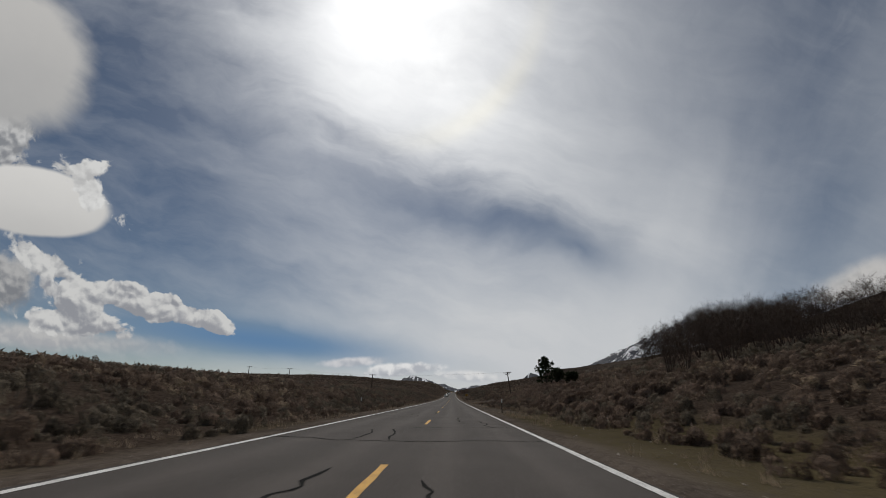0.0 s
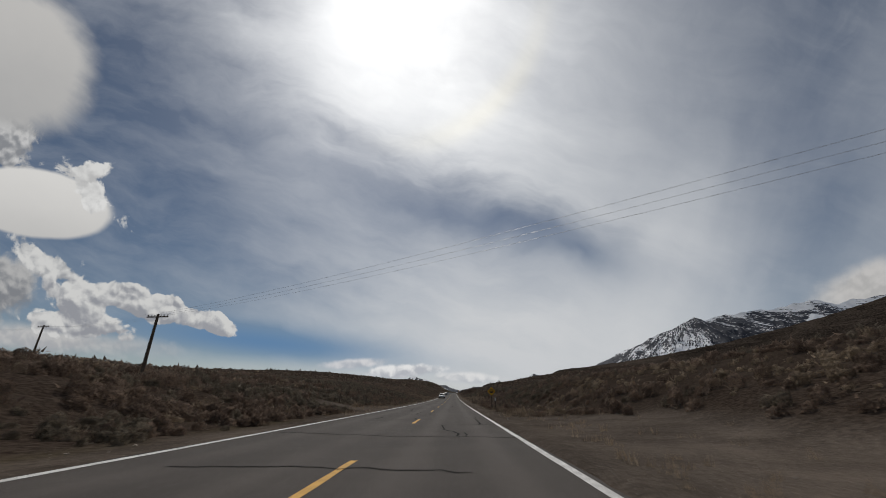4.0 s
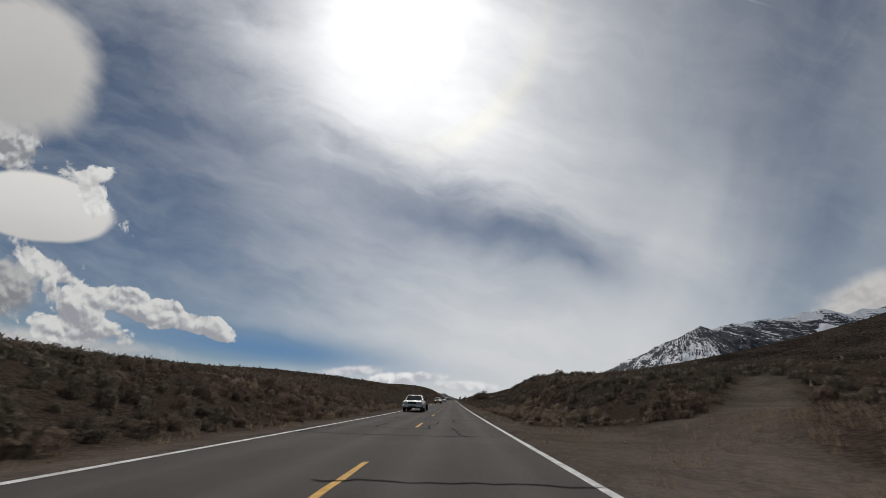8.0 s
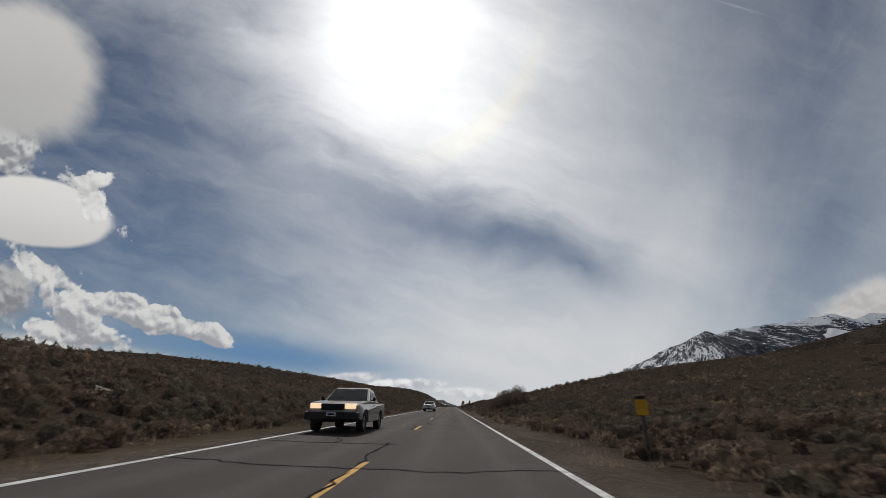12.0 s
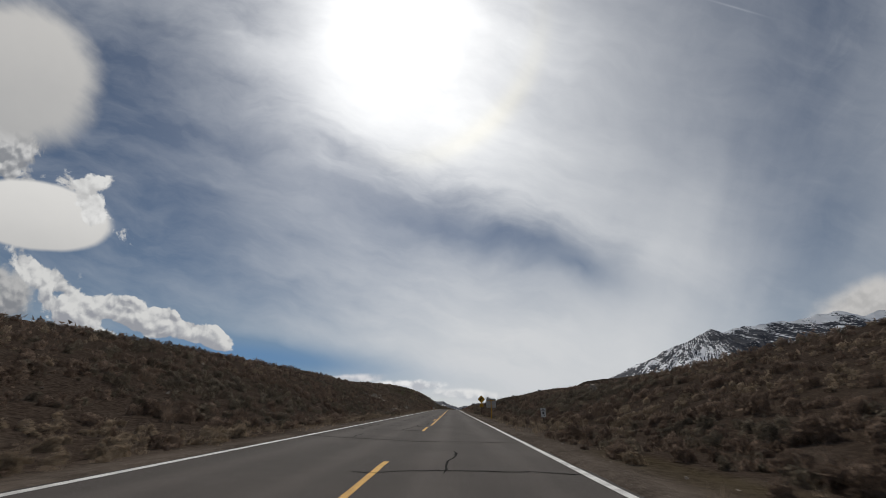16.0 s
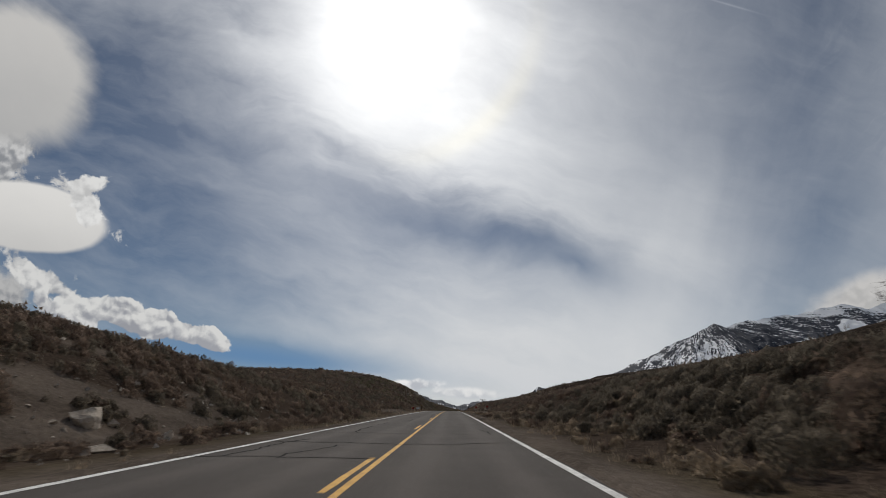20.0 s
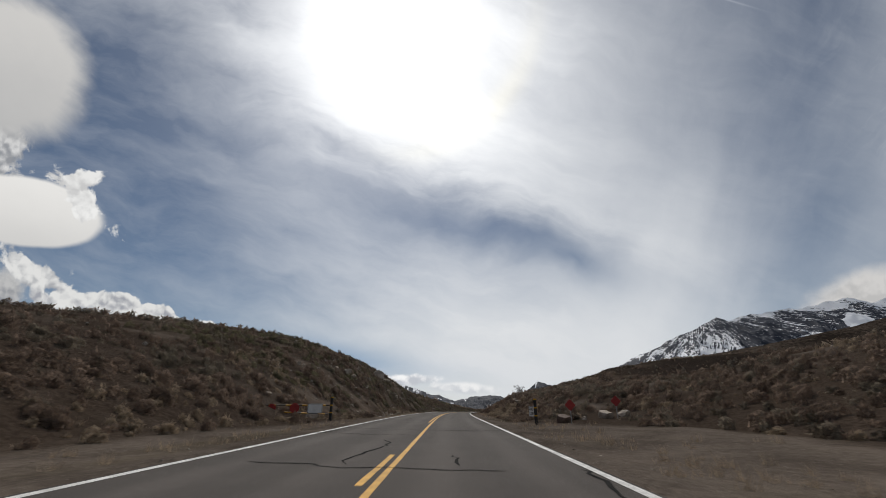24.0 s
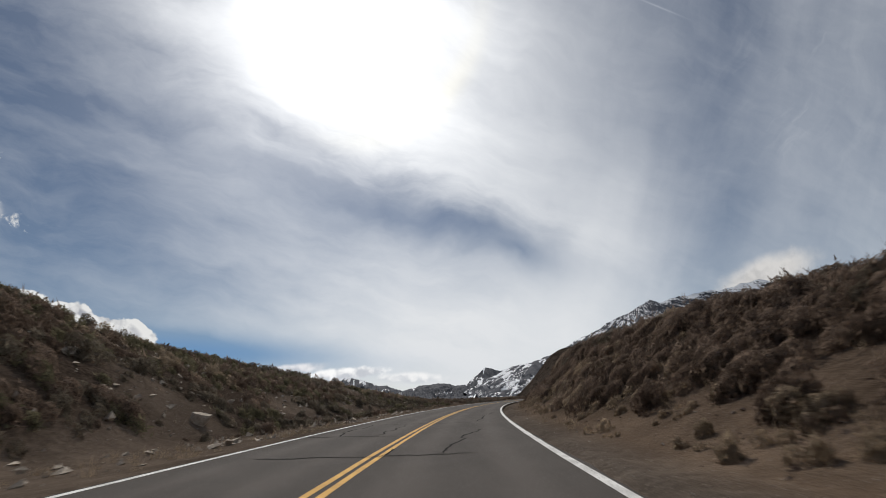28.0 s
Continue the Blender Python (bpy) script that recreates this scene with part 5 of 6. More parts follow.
def tree(name, m, seed, high, spread, trunk, levels, twigs, first, leaf, label, group=""):
    t = thing(name, m, label, "tree", group)
    bm, ends = limb_mesh(seed, high, spread, trunk, levels, twigs, first, True)
    part("trunk", bm, BARK if leaf[0] is not TWIG else TWIG, t)
    tri_object("crown", twig_fans(ends, seed, leaf[1], leaf[2], leaf[3]), leaf[0], t)
    return t


def pine(m, high, seed, label):
    """A broad pine: whorls of limbs with round tufts of needles, gaps between them."""
    rng = random.Random(seed)
    t = thing("pine_tree", m, label, "tree")
    bm = fresh()
    rod(bm, (0, 0, -0.3), (0.1, 0, high * 0.55), 0.24, 0.15, 10)
    rod(bm, (0.1, 0, high * 0.55), (0.0, 0, high * 0.95), 0.15, 0.04, 8)
    tufts = []
    for i in range(60):
        z = high * (0.13 + 0.83 * (i / 60) ** 0.9)
        f = z / high
        reach = high * 0.40 * (1.0 - max(0, f - 0.35) ** 1.4 * 1.9) * rng.uniform(0.55, 1.1)
        a = i * 2.4 + rng.uniform(-0.4, 0.4)
        tip = Vector((math.cos(a) * reach, math.sin(a) * reach, z + reach * rng.uniform(0.15, 0.55)))
        rod(bm, (0.05, 0, z), tip, 0.045 * (1.2 - f), 0.012, 4)
        for k in range(5):
            q = Vector((0.05, 0, z)).lerp(tip, rng.uniform(0.5, 1.05)) + Vector((rng.gauss(0, 0.26), rng.gauss(0, 0.26), rng.gauss(0.08, 0.16)))
            tufts.append((q, Vector((math.cos(a), math.sin(a), 0.8)).normalized()))
    part("trunk", bm, BARK, t)
    tri_object("crown", twig_fans(tufts, seed, 0.32, 74, 0.11), NEEDLE, t)
    return t


pine(stand(93.0, 22.0, 0, 0.3), 6.9, 5, "dark green spreading pine beside the road")
tree("juniper_tree", stand(84.0, 23.0, 0, 0.5), 12, 1.7, 0.9, 0.16, 3, 3, 0, (JUNIPER, 0.5, 16, 0.18), "dense dark green juniper on the slope")
tree("juniper_tree", stand(70.0, 21.0, 0, 0.3), 15, 1.5, 0.9, 0.12, 3, 3, 0, (JUNIPER, 0.45, 14, 0.18), "low dark green juniper below the grove")


def slender_tree(m, seed, label, group):
    """A leafless tree of the grove, eight metres high: several steep stems, thin limbs and a haze of upright twigs."""
    rng = random.Random(seed)
    t = thing("bare_tree", m, label, "tree", group)
    bm = fresh()
    ends = []
    for i in range(6):
        a = i * 1.05 + rng.uniform(-0.3, 0.3)
        lean = rng.uniform(0.08, 0.30)
        p, way = Vector((0.12 * math.cos(a), 0.12 * math.sin(a), -0.2)), Vector((lean * math.cos(a), lean * math.sin(a), 1)).normalized()
        r, high = rng.uniform(0.05, 0.085), rng.uniform(5.6, 7.2)
        for k in range(6):
            q = p + way * high / 6
            rod(bm, p, q, r, r * 0.78, 5)
            p, r = q, r * 0.78
            way = (way + Vector((rng.gauss(0, 0.10), rng.gauss(0, 0.10), 0.06))).normalized()
            if k > 0:
                for _ in range(3):
                    b = rng.uniform(0, 6.28)
                    tip = p + Vector((math.cos(b) * 0.75, math.sin(b) * 0.75, rng.uniform(0.7, 1.4))) * rng.uniform(0.6, 1.2)
                    rod(bm, p, tip, r * 0.45, 0.008, 3)
                    ends += [(p.lerp(tip, 0.45), (tip - p).normalized()), (p.lerp(tip, 0.8), (tip - p).normalized()), (tip, (tip - p).normalized())]
    part("trunk", bm, TWIG, t)
    V = twig_fans(ends, seed, 0.85, 5, 0.017)
    tri_object("crown", V, TWIG, t)
    return t


grove = [slender_tree(stand(0, 40), 30 + i, "leafless reddish-brown tree in a dense grove", "bare grove") for i in range(4)]
rng = random.Random(8)
spots = [(s + rng.uniform(-1.8, 1.8), 1.5 + 0.74 * (s - 12.75) + k * 5 + rng.uniform(-1.8, 1.8)) for s in range(38, 112, 4) for k in range(4 if s > 60 else 7)]
for i, (s, d) in enumerate(spots):
    k = (3.2 + 0.078 * (s - 12.75)) / 8.0 * rng.uniform(0.85, 1.12)
    m = stand(s, d, rng.uniform(0, 360), 0.2) @ Matrix.Diagonal((k * 1.1, k * 1.1, k, 1))
    copy_thing(grove[i % len(grove)], m)
for s, d in ((118, 79), (121, 82), (124, 80), (120, 87), (125, 86), (128, 84), (123, 91)):
    copy_thing(grove[s % 4], stand(s, d, s * 31, 0.2) @ Matrix.Diagonal((1.6, 1.6, 1.65, 1)))
for i in range(16):
    k = rng.uniform(0.95, 1.3)
    copy_thing(grove[i % 4], stand(rng.uniform(106, 121), rng.uniform(57, 74), i * 67, 0.2) @ Matrix.Diagonal((k * 1.1, k * 1.1, k, 1)))
for i, g in enumerate(grove):
    g.matrix_world = stand(70 + 9 * i, 62 + 8 * i, 50 * i, 0.2) @ Matrix.Diagonal((0.95, 0.95, 0.85, 1))
tree("bare_tree", stand(703.0, 13.6, 0, 0.2), 61, 1.5, 0.8, 0.10, 3, 3, 0, (TWIG, 0.22, 10, 0.030), "small leafless crooked tree on the bank")
tree("bare_tree", stand(516.8, 10.3, 0, 0.2), 63, 1.75, 0.5, 0.08, 3, 3, 0, (TWIG, 0.24, 14, 0.032), "small crooked tree standing out of the roadside brush")

def great_shrub(m, seed, material, label, twigs=850, length=0.075, thin=0.0075, body=0.55):
    """A shrub a metre wide: woody stems that fork from the root under a deep crown of fine twigs."""
    rng = random.Random(seed)
    sh = thing("large_shrub", m, label, "shrub", "large shrubs")
    bm = fresh()
    for i in range(7):
        a = i * 0.9 + rng.uniform(-0.2, 0.2)
        p = Vector((0.03 * math.cos(a), 0.03 * math.sin(a), -0.05))
        q = p + Vector((math.cos(a) * 0.14, math.sin(a) * 0.14, rng.uniform(0.16, 0.26)))
        rod(bm, p, q, 0.009, 0.006, 4)
        for _ in range(3):
            r = q + Vector((rng.gauss(math.cos(a) * 0.14, 0.10), rng.gauss(math.sin(a) * 0.14, 0.10), rng.uniform(0.08, 0.26)))
            rod(bm, q, r, 0.005, 0.002, 3)
    part("trunk", bm, OLD_WOOD, sh)
    V, F = bush(seed, 8, twigs, length, thin, 1.15, body, 4)
    crown = new("crown", raw_mesh("crown", V[:, :3], F, material, V[:, 3]))
    crown.parent = sh
    return sh


shrubs = [great_shrub(stand(250, 14), 81, SAGE, "large grey-green shrub on the bank"), great_shrub(stand(250, 15), 82, BRUSH, "large brown shrub on the bank"), great_shrub(stand(250, 16), 83, BRUSH, "large brown shrub on the bank"), great_shrub(stand(250, 17), 84, STRAW, "large pale dry shrub beside the road")]
tall = great_shrub(stand(250, 18), 85, BRUSH, "tall dense brown shrub on the bank", 6500, 0.040, 0.0034, 1.0)
rng = random.Random(44)
spots = [(391.8, 11.4, 5.4), (393.6, 12.4, 6.0), (395.6, 13.4, 6.6), (392.6, 13.8, 6.6), (396.2, 15.8, 7.4), (390.4, 10.8, 4.2), (517.6, 10.2, 3.2), (712, 19, 2.0)] + [(645.8, 6.6, 1.8), (647.5, 6.5, 1.6)] + [(rng.uniform(244, 268), rng.uniform(9, 17), rng.uniform(1.0, 1.6)) for _ in range(12)] + [(rng.uniform(393, 402), rng.uniform(10.5, 16), rng.uniform(1.8, 2.6)) for _ in range(7)]
spots += [(rng.uniform(676, 790), rng.uniform(9.8, 16), rng.uniform(1.3, 2.1)) for _ in range(18)] + [(rng.uniform(670, 770), -rng.uniform(10, 22), rng.uniform(1.3, 2.0)) for _ in range(14)]
spots += [(rng.uniform(8, 90), rng.uniform(9, 20), rng.uniform(1.4, 2.3)) for _ in range(12)] + [(rng.uniform(20, 240), -rng.uniform(8, 12), rng.uniform(1.2, 1.9)) for _ in range(12)]
for i, (s, d, k) in enumerate(spots):
    m = stand(s, d, rng.uniform(0, 360), 0.15 * k) @ Matrix.Diagonal((k * 1.1, k * 1.1, k * 0.75, 1))
    if k > 3:
        copy_thing(tall, stand(s, d, rng.uniform(0, 360), 0.04 * k) @ Matrix.Diagonal((k * 0.95, k * 0.95, k * 0.95, 1)))
    else:
        copy_thing(shrubs[rng.choice((0, 1, 1, 2, 2, 3))], m)
for sh, (s, d) in zip(shrubs + [tall], ((688, 11), (701, 12), (258, 12.5), (60, 10.5), (394.5, 14.6))):
    k = 6.4 if sh is tall else 1.7
    sh.matrix_world = stand(s, d, 40, 0.15 * k) @ Matrix.Diagonal((k * 1.1, k * 1.1, k * 0.75, 1))


# ================= rocks =================
def rock_mesh(seed, flat):
    rng = random.Random(seed)
    bm = fresh()
    bmesh.ops.create_icosphere(bm, subdivisions=3, radius=0.5)
    off = Vector((rng.uniform(0, 50), rng.uniform(0, 50), rng.uniform(0, 50)))
    cuts = [(Vector((rng.gauss(0, 1), rng.gauss(0, 1), rng.gauss(0, 0.7))).normalized(), rng.uniform(0.24, 0.38)) for _ in range(14)]
    for v_ in bm.verts:
        p = v_.co
        for n_, k in cuts:
            over = p.dot(n_) - k
            if over > 0:
                p -= n_ * over * 0.97
        p += p.normalized() * (noise.noise(p * 3 + off) * 0.05 + noise.noise(p * 9 + off) * 0.030)
        p.z *= flat
    me = bpy.data.meshes.new("rock")
    bm.to_mesh(me)
    bm.free()
    return me


ROCKS = [rock_mesh(i, f) for i, f in enumerate((0.7, 0.55, 0.8, 0.6, 0.9, 0.5))]
for me in ROCKS:
    me.materials.append(GRANITE)
DARK_ROCKS = [me.copy() for me in ROCKS[:3]]
for me in DARK_ROCKS:
    me.materials[0] = BROWN_ROCK


def boulder(s, d, size, i, dark=False, label="pale granite boulder half sunk in the slope", group="boulders on the slope"):
    me = (DARK_ROCKS if dark else ROCKS)[i % (3 if dark else 6)]
    ob = new("boulder", me)
    ob.matrix_world = stand(s, d, i * 77, -size * 0.10) @ Matrix.Diagonal((size, size * (0.7 + 0.1 * (i % 4)), size * 0.9, 1))
    tagged(ob, label, "boulder", group)


boulder(642.3, 9.3, 1.6, 2, True, "large dark brown boulder beside the gate", "boulders by the gate")
boulder(643.1, 12.5, 1.5, 2, False, "large whitish boulder behind a red marker", "boulders by the gate")
boulder(642.9, 13.7, 1.1, 3, False, "flat whitish boulder behind a red marker", "boulders by the gate")
boulder(643.0, 10.9, 0.5, 4, False, "small white stone by the gate", "boulders by the gate")
boulder(646.0, -9.8, 1.5, 0, False, "pale boulder behind the barrier", "boulders by the gate")
boulder(644.2, -10.6, 1.1, 5, False, "pale boulder behind the barrier", "boulders by the gate")
for i, (s, d, size) in enumerate(((680.5, -17.1, 2.4), (681.5, -16.2, 1.3), (679, -18.3, 1.1), (697.9, -12.6, 1.6), (698.2, -12.0, 1.5), (697, -13.4, 1.0), (684, 11.4, 1.7), (681.2, 11.5, 1.3), (733.6, -11.0, 1.4), (730.6, -15.5, 1.0),
                                  (704.6, -17.9, 3.0), (705.5, -16.6, 2.2), (702.8, -12.3, 1.0), (707, -15.0, 1.1), (501.6, -16.1, 1.9), (502.4, -15.2, 1.4), (500.1, -13.6, 1.0), (504.7, -14.2, 1.1), (508.2, -16.0, 1.4), (498.7, -10.9, 1.3),
                                  (524.9, -11.2, 1.6), (467, 36, 2.2), (471, 22.5, 1.6), (455, 30, 1.1), (285, 14.5, 1.2), (287, 16.0, 1.6), (288.5, 13.2, 1.0), (283, 13.0, 0.7), (663, 13.0, 1.0), (646, -13.5, 0.9), (687.5, -15.0, 1.3), (691, -14.0, 1.1), (668, -20, 1.2))):
    boulder(s, d, size, i)


rng = random.Random(71)
for i in range(46):
    left = i < 34
    boulder(rng.uniform(660, 742), -rng.uniform(8.5, 20) if left else rng.uniform(9, 16), rng.uniform(0.35, 0.95), i, not left, "weathered granite stone on the rocky bank" if left else "brown stone in the cut bank", "stones on the banks")


def loose_stones(name, count, region, lo, hi, material, seed, label):
    """Many small angular stones as one mesh."""
    rng = np.random.default_rng(seed)
    s0, s1, d0, d1 = region
    s, d = rng.uniform(s0, s1, count), rng.uniform(d0, d1, count)
    x, y = plan(s, d)
    z = ground_height(s, d)
    base = np.array([(1, 0, 0), (-1, 0, 0), (0, 1, 0), (0, -1, 0), (0, 0, 0.8), (0, 0, -0.6)], float)
    tri = np.array([(0, 2, 4), (2, 1, 4), (1, 3, 4), (3, 0, 4), (2, 0, 5), (1, 2, 5), (3, 1, 5), (0, 3, 5)])
    size = lo * (hi / lo) ** (rng.uniform(0, 1, count) ** 2.6)
    free = bareness(s, d) < 0.5 if name == 'hill_stones' else s == s
    size = size * np.where(free, 1.0, 0.25)
    pts = base[None] * size[:, None, None] * rng.uniform(0.55, 1.25, (count, 6, 1)) + rng.normal(0, 0.28, (count, 6, 3)) * size[:, None, None]
    pts = pts + np.stack([x, y, z + size * 0.2], -1)[:, None, :]
    faces = (tri[None] + 6 * np.arange(count)[:, None, None]).reshape(-1, 3)
    tagged(mesh_object(name, pts.reshape(-1, 3).tolist(), faces.tolist(), material), label, "stones", kind="stuff")


loose_stones("scree", 900, (492, 545, -17, -6.5), 0.04, 0.28, GRANITE, 1, "loose pale stones on the cut slope")
loose_stones("scree", 5200, (655, 780, -22, -5.6), 0.03, 0.24, GRANITE, 2, "loose pale stones below the rocky slope")
loose_stones("scree", 1300, (690, 790, 5.2, 12), 0.02, 0.11, BROWN_ROCK, 3, "loose brown stones on the cut bank")
loose_stones("scree", 320, (268, 296, 6.5, 19), 0.03, 0.16, GRANITE, 4, "loose stones on the bank")
loose_stones("gravel", 2600, (0, 790, 4.3, 7.5), 0.012, 0.055, GRANITE, 5, "gravel on the road shoulder")
loose_stones("gravel", 2000, (0, 790, -8.0, -4.3), 0.012, 0.055, GRANITE, 6, "gravel on the road shoulder")
loose_stones("hill_stones", 900, (60, 780, -70, -15), 0.08, 0.40, GRANITE, 7, "scattered pale stones among the sagebrush")
loose_stones("hill_stones", 900, (90, 780, 16, 80), 0.08, 0.40, GRANITE, 8, "scattered pale stones among the sagebrush")


# ================= signs and markers =================
def bent_arrow():
    """The outline of the black arrow that turns to the right."""
    return [(-0.16, -0.24), (-0.16, 0.02), (-0.13, 0.11), (-0.06, 0.17), (0.02, 0.19), (0.02, 0.28), (0.21, 0.13), (0.02, -0.02), (0.02, 0.08), (-0.02, 0.06), (-0.05, 0.0), (-0.05, -0.24)]


def diamond(r, c=0.05):
    return [(0 - c, -r + c), (c, -r + c), (r - c, -c), (r - c, c), (c, r - c), (-c, r - c), (-r + c, c), (-r + c, -c)]


def curve_sign(m):
    sg = thing("curve_warning_sign", m, "yellow diamond right-curve warning sign over a 50 MPH plate", "road sign", "road signs")
    bm = fresh()
    box(bm, -0.05, 0.05, -0.05, 0.05, -0.3, 2.75, 0.008)
    part("post", bm, OLD_WOOD, sg)
    bm = fresh()
    slab(bm, [(x, z + 2.30) for x, z in diamond(0.66)], -0.075, -0.055)
    plate = part("diamond_plate", bm, SIGN_YELLOW, sg)
    bm = fresh()
    outer, inner = diamond(0.62), diamond(0.585)
    for i in range(8):
        q = [outer[i], outer[(i + 1) % 8], inner[(i + 1) % 8], inner[i]]
        slab(bm, [(x, z + 2.30) for x, z in q], -0.080, -0.0755)
    part("border", bm, BLACK, plate)
    bm = fresh()
    slab(bm, [(x * 1.25, z * 1.25 + 2.30) for x, z in bent_arrow()], -0.081, -0.0755)
    part("arrow", bm, BLACK, plate, "black arrow bending right")
    bm = fresh()
    slab(bm, [(-0.31, 1.02), (0.31, 1.02), (0.31, 1.62), (-0.31, 1.62)], -0.075, -0.055)
    adv = part("speed_plate", bm, SIGN_YELLOW, sg, "yellow advisory speed plate")
    letters("50", 0.36, BLACK, adv, pose(0, -0.078, 1.40, 90, 0, 0))
    letters("MPH", 0.17, BLACK, adv, pose(0, -0.078, 1.13, 90, 0, 0))
    return sg


curve_sign(stand(482.2, 6.5, 3) @ pose(0, 0, 0.2, 0, 0, 0))


def sign_back(m):
    """A big panel seen from behind: bare metal, two yellow struts on a yellow post with a blue cap."""
    sg = thing("sign_from_behind", m, "bare metal back of a large sign on a yellow post", "road sign", "road signs")
    bm = fresh()
    rod(bm, (0, 0, -0.3), (0, 0, 2.02), 0.045, 0.045, 10)
    part("post", bm, SIGN_YELLOW, sg, "rusty yellow post")
    bm = fresh()
    slab(bm, [(-0.47, 1.19), (0.47, 1.19), (0.51, 1.23), (0.51, 2.08), (0.47, 2.12), (-0.47, 2.12), (-0.51, 2.08), (-0.51, 1.23)], 0.075, 0.090)
    part("panel", bm, SIGN_BACK, sg, "dull grey metal back")
    for z in (1.36, 1.94):
        bm = fresh()
        box(bm, -0.42, 0.42, 0.035, 0.073, z - 0.025, z + 0.025, 0.005)
        part("strut", bm, SIGN_YELLOW, sg)
    bm = fresh()
    rod(bm, (0, 0, 2.02), (0, 0, 2.09), 0.055, 0.045, 10)
    part("cap", bm, BLUE_CAP, sg, "blue cap")


sign_back(stand(454.2, 5.6, -4))


def warning_diamond(m):
    sg = thing("warning_sign", m, "weathered yellow diamond warning sign with faded writing on a wooden post", "road sign", "road signs")
    bm = fresh()
    box(bm, -0.05, 0.05, -0.05, 0.05, -0.3, 2.2, 0.008)
    part("post", bm, OLD_WOOD, sg)
    bm = fresh()
    slab(bm, [(x, z + 1.95) for x, z in diamond(0.50)], -0.07, -0.052)
    plate = part("diamond_plate", bm, SIGN_YELLOW, sg)
    for z, k in ((2.10, 0.20), (1.95, 0.27), (1.80, 0.20)):
        bm = fresh()
        box(bm, -k, k, -0.076, -0.0705, z - 0.045, z + 0.045)
        part("writing_bar", bm, BLACK, plate)


warning_diamond(stand(152.5, 6.3, 4))


def post_marker(m, top, label, body, high):
    mk = thing("roadside_marker", m, label, "marker post", "roadside markers")
    bm = fresh()
    box(bm, -0.045, 0.045, -0.03, 0.03, -0.2, high - 0.02, 0.006)
    part("post", bm, body, mk)
    bm = fresh()
    box(bm, -0.06, 0.06, -0.045, -0.031, high - 0.32, high, 0.004)
    part("reflector", bm, top, mk)


post_marker(stand(148.6, 6.4, 0) @ pose(0, 0, 0, 0, -3, 0), SIGN_WHITE, "dark wooden marker post with a whitish top", OLD_WOOD, 1.25)
post_marker(stand(37.6, 5.5), SIGN_WHITE, "brown marker post with a faded white reflector", OLD_WOOD, 1.2)
post_marker(stand(43.3, -8.2), SIGN_WHITE, "brown marker post with a faded white reflector", OLD_WOOD, 1.1)
post_marker(stand(187, 5.6), OLD_WOOD, "dark weathered marker post at the road edge", OLD_WOOD, 1.0)



def object_marker(m):
    mk = thing("object_marker", m, "yellow object marker on a dark post", "marker post", "roadside markers")
    bm = fresh()
    box(bm, -0.04, 0.04, -0.03, 0.03, -0.2, 1.50, 0.006)
    part("post", bm, OLD_WOOD, mk)
    bm = fresh()
    slab(bm, [(-0.15, 1.08), (0.15, 1.08), (0.15, 1.46), (-0.15, 1.46)], -0.05, -0.034)
    part("marker_plate", bm, SIGN_YELLOW, mk)
    bm = fresh()
    box(bm, -0.12, 0.12, -0.04, 0.02, 1.47, 1.56, 0.01)
    part("cap", bm, BLACK, mk)


object_marker(stand(317.2, 6.6))


def mile_paddle(m):
    mk = thing("mile_marker", m, "white mile marker paddle with rows of black characters", "road sign", "road signs")
    bm = fresh()
    box(bm, -0.04, 0.04, -0.03, 0.03, -0.2, 0.75, 0.006)
    part("post", bm, OLD_WOOD, mk)
    bm = fresh()
    slab(bm, [(-0.18, 0.56), (0.18, 0.56), (0.21, 1.25), (-0.21, 1.25)], -0.046, -0.032)
    plate = part("paddle", bm, SIGN_WHITE, mk)
    for z, x0, x1 in ((1.17, -0.10, 0.10), (1.04, -0.15, 0.15), (0.92, -0.08, 0.08), (0.84, -0.09, 0.09), (0.69, 0.02, 0.12)):
        bm = fresh()
        box(bm, x0, x1, -0.05, -0.0465, z - 0.032, z + 0.032)
        part("writing_bar", bm, BLACK, plate)


mile_paddle(stand(443.6, 8.9, 4))


def red_marker(m):
    mk = thing("red_marker", m, "red diamond end-of-road marker on a thin post", "marker post", "red markers")
    bm = fresh()
    rod(bm, (0, 0, -0.2), (0, 0, 1.26), 0.03, 0.03, 8)
    part("post", bm, STEEL, mk)
    bm = fresh()
    slab(bm, [(x, z + 1.18) for x, z in diamond(0.38, 0.03)], -0.05, -0.034)
    part("plate", bm, SIGN_RED, mk)


red_marker(stand(641.0, 9.4, 5))
red_marker(stand(642.0, 12.9, 5))


# ================= the closing gates =================
def banded_rail(parent, a, b, r, bands, name="rail"):
    a, b = Vector(a), Vector(b)
    bm = fresh()
    rod(bm, a, b, r, r, 8)
    rail = part(name, bm, BLACK, parent, "black pipe rail")
    for k in range(bands):
        f0 = (k + 0.25) / bands
        bm = fresh()
        rod(bm, a.lerp(b, f0), a.lerp(b, f0 + 0.42 / bands), r + 0.006, r + 0.006, 8)
        part("yellow_band", bm, SIGN_YELLOW, rail)
    return rail


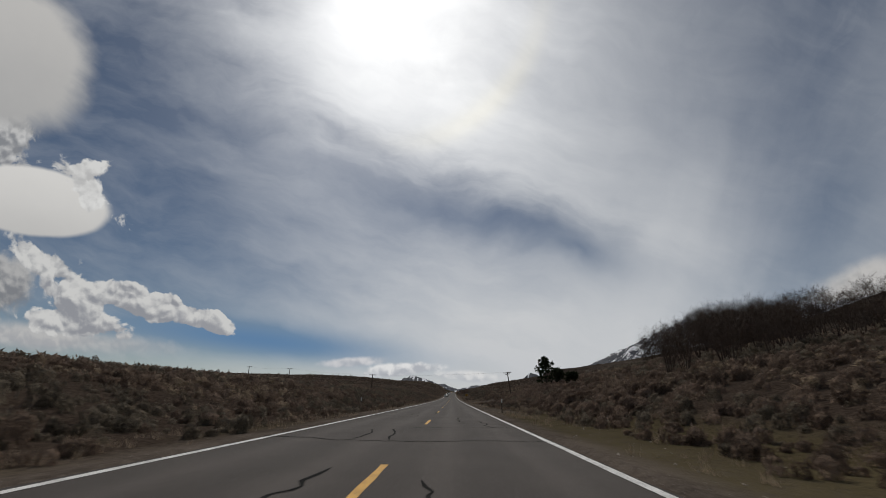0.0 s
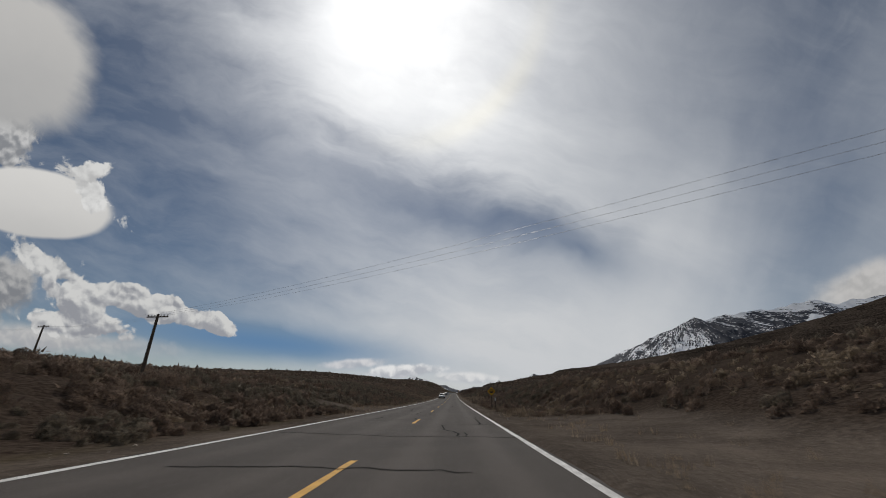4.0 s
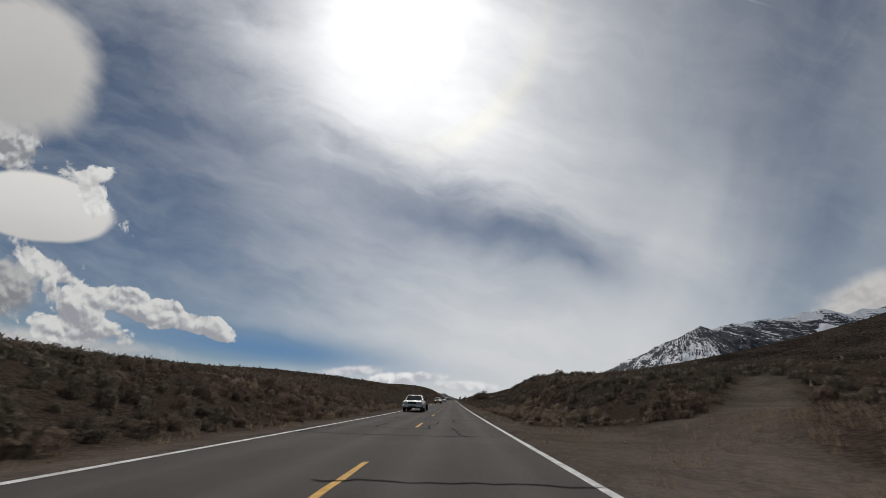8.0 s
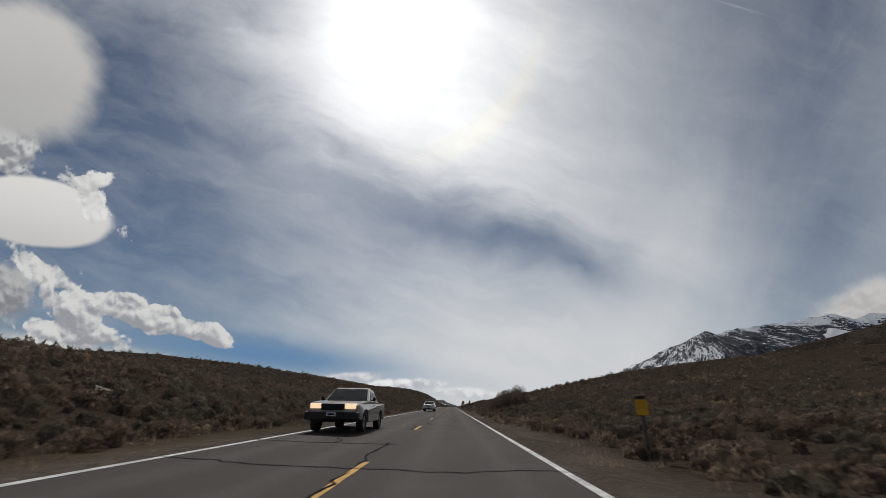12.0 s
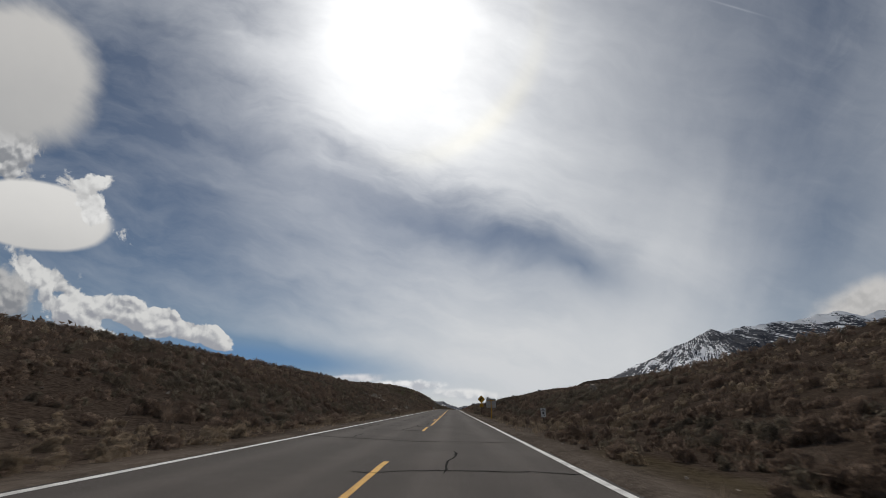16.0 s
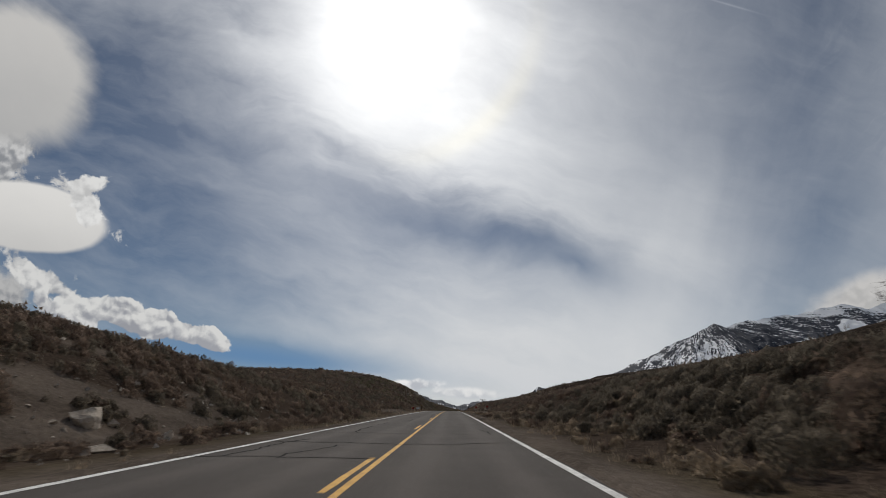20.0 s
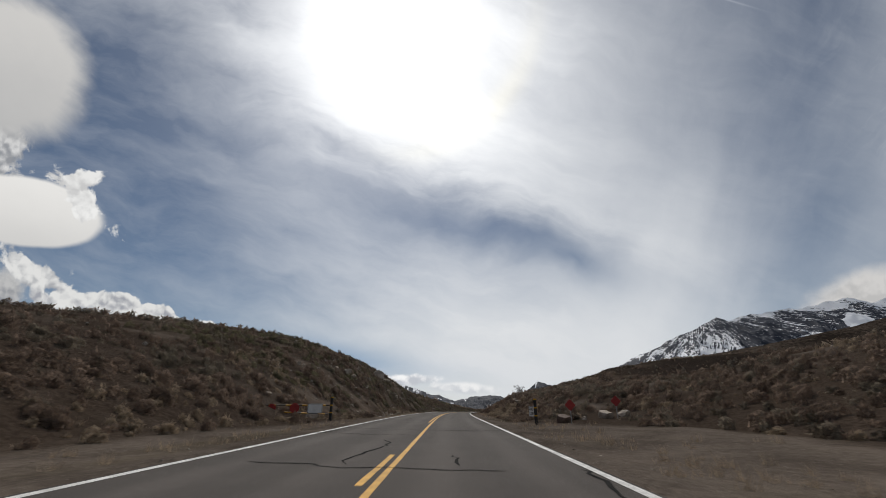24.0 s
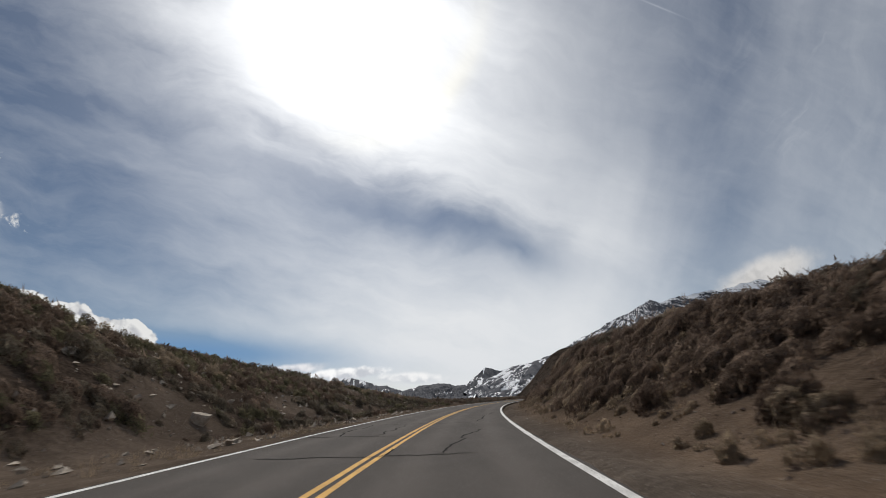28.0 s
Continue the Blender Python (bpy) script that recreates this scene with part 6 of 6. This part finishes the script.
def gate(m, length, side, panel_at, discs, label, text, panel_turn):
    """A road-closing gate hung on a banded post; it reaches away from the post along x, narrowing to its end."""
    g = thing("road_gate", m, label, "gate", "road closing gates")
    bm = fresh()
    rod(bm, (0, 0, -0.3), (0, 0, 1.66), 0.10, 0.10, 12)
    post = part("post", bm, BLACK, g, "black post with yellow bands")
    for z in (0.55, 1.05, 1.58):
        bm = fresh()
        rod(bm, (0, 0, z), (0, 0, z + 0.07), 0.108, 0.108, 12)
        part("yellow_band", bm, SIGN_YELLOW, post)
    e = side * length
    banded_rail(g, (side * 0.1, 0, 1.08), (e, 0, 1.08), 0.032, int(length / 1.1))
    banded_rail(g, (side * 0.1, 0, 0.48), (e, 0, 0.80), 0.032, int(length / 1.1))
    for f in (0.33, 0.66, 1.0):
        bm = fresh()
        rod(bm, (e * f, 0, 0.48 + 0.32 * f), (e * f, 0, 1.08), 0.025)
        part("upright", bm, BLACK, g)
    bm = fresh()
    rod(bm, (e * 0.93, 0.1, -0.1), (e * 0.93, 0.1, 1.05), 0.06)
    part("rest_post", bm, OLD_WOOD, g)
    bm = fresh()
    slab(bm, [(-0.53, 0.52), (0.53, 0.52), (0.53, 1.18), (-0.53, 1.18)], -0.03, -0.012)
    pan = part("closure_panel", bm, SIGN_WHITE, g, "white closure panel with a black border")
    pan.matrix_local = pose(side * panel_at, 0.26 if text else -0.05, 0, 0, 0, panel_turn)
    for x0, x1, z0, z1 in ((-0.51, 0.51, 0.535, 0.56), (-0.51, 0.51, 1.14, 1.165), (-0.51, -0.485, 0.56, 1.14), (0.485, 0.51, 0.56, 1.14)):
        bm = fresh()
        box(bm, x0, x1, -0.036, -0.0305, z0, z1)
        part("border", bm, BLACK, pan)
    if text:
        letters("ROAD", 0.27, BLACK, pan, pose(0, -0.034, 0.99, 90, 0, 0), "black lettering")
        letters("CLOSED", 0.22, BLACK, pan, pose(0, -0.034, 0.71, 90, 0, 0), "black lettering")
    for k, r in discs:
        bm = fresh()
        slab(bm, [(side * k + r * math.cos(math.pi * (i + 0.5) / 4), 0.88 + r * math.sin(math.pi * (i + 0.5) / 4)) for i in range(8)], -0.075, -0.055)
        part("red_disc", bm, SIGN_RED, g, "red octagonal plate")
    return g


gate(stand(643.3, -7.5, 8), 8.4, -1, 1.15, ((2.6, 0.36), (4.2, 0.30)), "open road-closing gate with black and yellow banded rails and red plates", False, 0)
gate(stand(640.8, 7.0, 78), 6.0, 1, 1.3, ((2.4, 0.33),), "open road-closing gate with a road closed panel on its banded post", True, 202)


# ================= old fence posts =================
for s, d, h in ((155.0, -12.6, 1.2), (157.5, -11.0, 1.1), (158.2, -9.9, 1.1), (168.0, 26.5, 1.4)):
    bm = fresh()
    rod(bm, (0, 0, -0.3), (0.03, 0.02, h), 0.06, 0.05, 7)
    ob = part("fence_post", bm, OLD_WOOD)
    ob.matrix_world = stand(s, d)
    tagged(ob, "weathered wooden fence post in the brush", "post", "old fence posts")


# ================= cracks in the asphalt =================
def crack(points, width, seed):
    """A tar-filled crack along stations and distances, as a thin uneven ribbon."""
    rng = random.Random(seed)
    left, right = [], []
    for i, (s, d) in enumerate(points):
        s2, d2 = points[min(i + 1, len(points) - 1)]
        s1, d1 = points[max(i - 1, 0)]
        ts, td = s2 - s1, d2 - d1
        ln = math.hypot(ts, td) or 1
        k = width * rng.uniform(0.45, 1.0) * (0.3 if i in (0, len(points) - 1) else 1)
        for side, row in ((1, left), (-1, right)):
            cs, cd = s + side * k * td / ln, d - side * k * ts / ln
            x, y = plan(cs, cd)
            row.append((float(x), float(y), float(np.interp(cs, S_LINE, Z_LINE) + fall(cd)) + 0.005))
    n = len(points)
    mesh_object("crack", left + right, [(i, i + 1, n + i + 1, n + i) for i in range(n - 1)], TAR, False, road)


rng = random.Random(21)
s = 4.0
k = 0
while s < 790:
    # a crack across the road, wandering, sometimes over one lane only
    lo, hi = rng.choice(((-3.9, 3.9), (-3.9, 3.9), (-3.9, 0.2), (-0.4, 3.9), (-2.6, 2.2)))
    d, cs, pts = lo, s, []
    while d < hi:
        pts.append((cs, d))
        d += rng.uniform(0.12, 0.34)
        cs += rng.gauss(0, 0.085)
    crack(pts, 0.050, k)
    for _ in range(rng.choice((0, 1, 1, 2, 2))):
        d, cs, pts = rng.uniform(lo, hi), s, []
        for _ in range(rng.randint(5, 20)):
            pts.append((cs, d))
            cs += rng.uniform(0.2, 0.5)
            d += rng.gauss(0, 0.075)
        crack(pts, 0.042, k + 500 + len(pts))
    s += rng.uniform(3.2, 8.0)
    k += 1
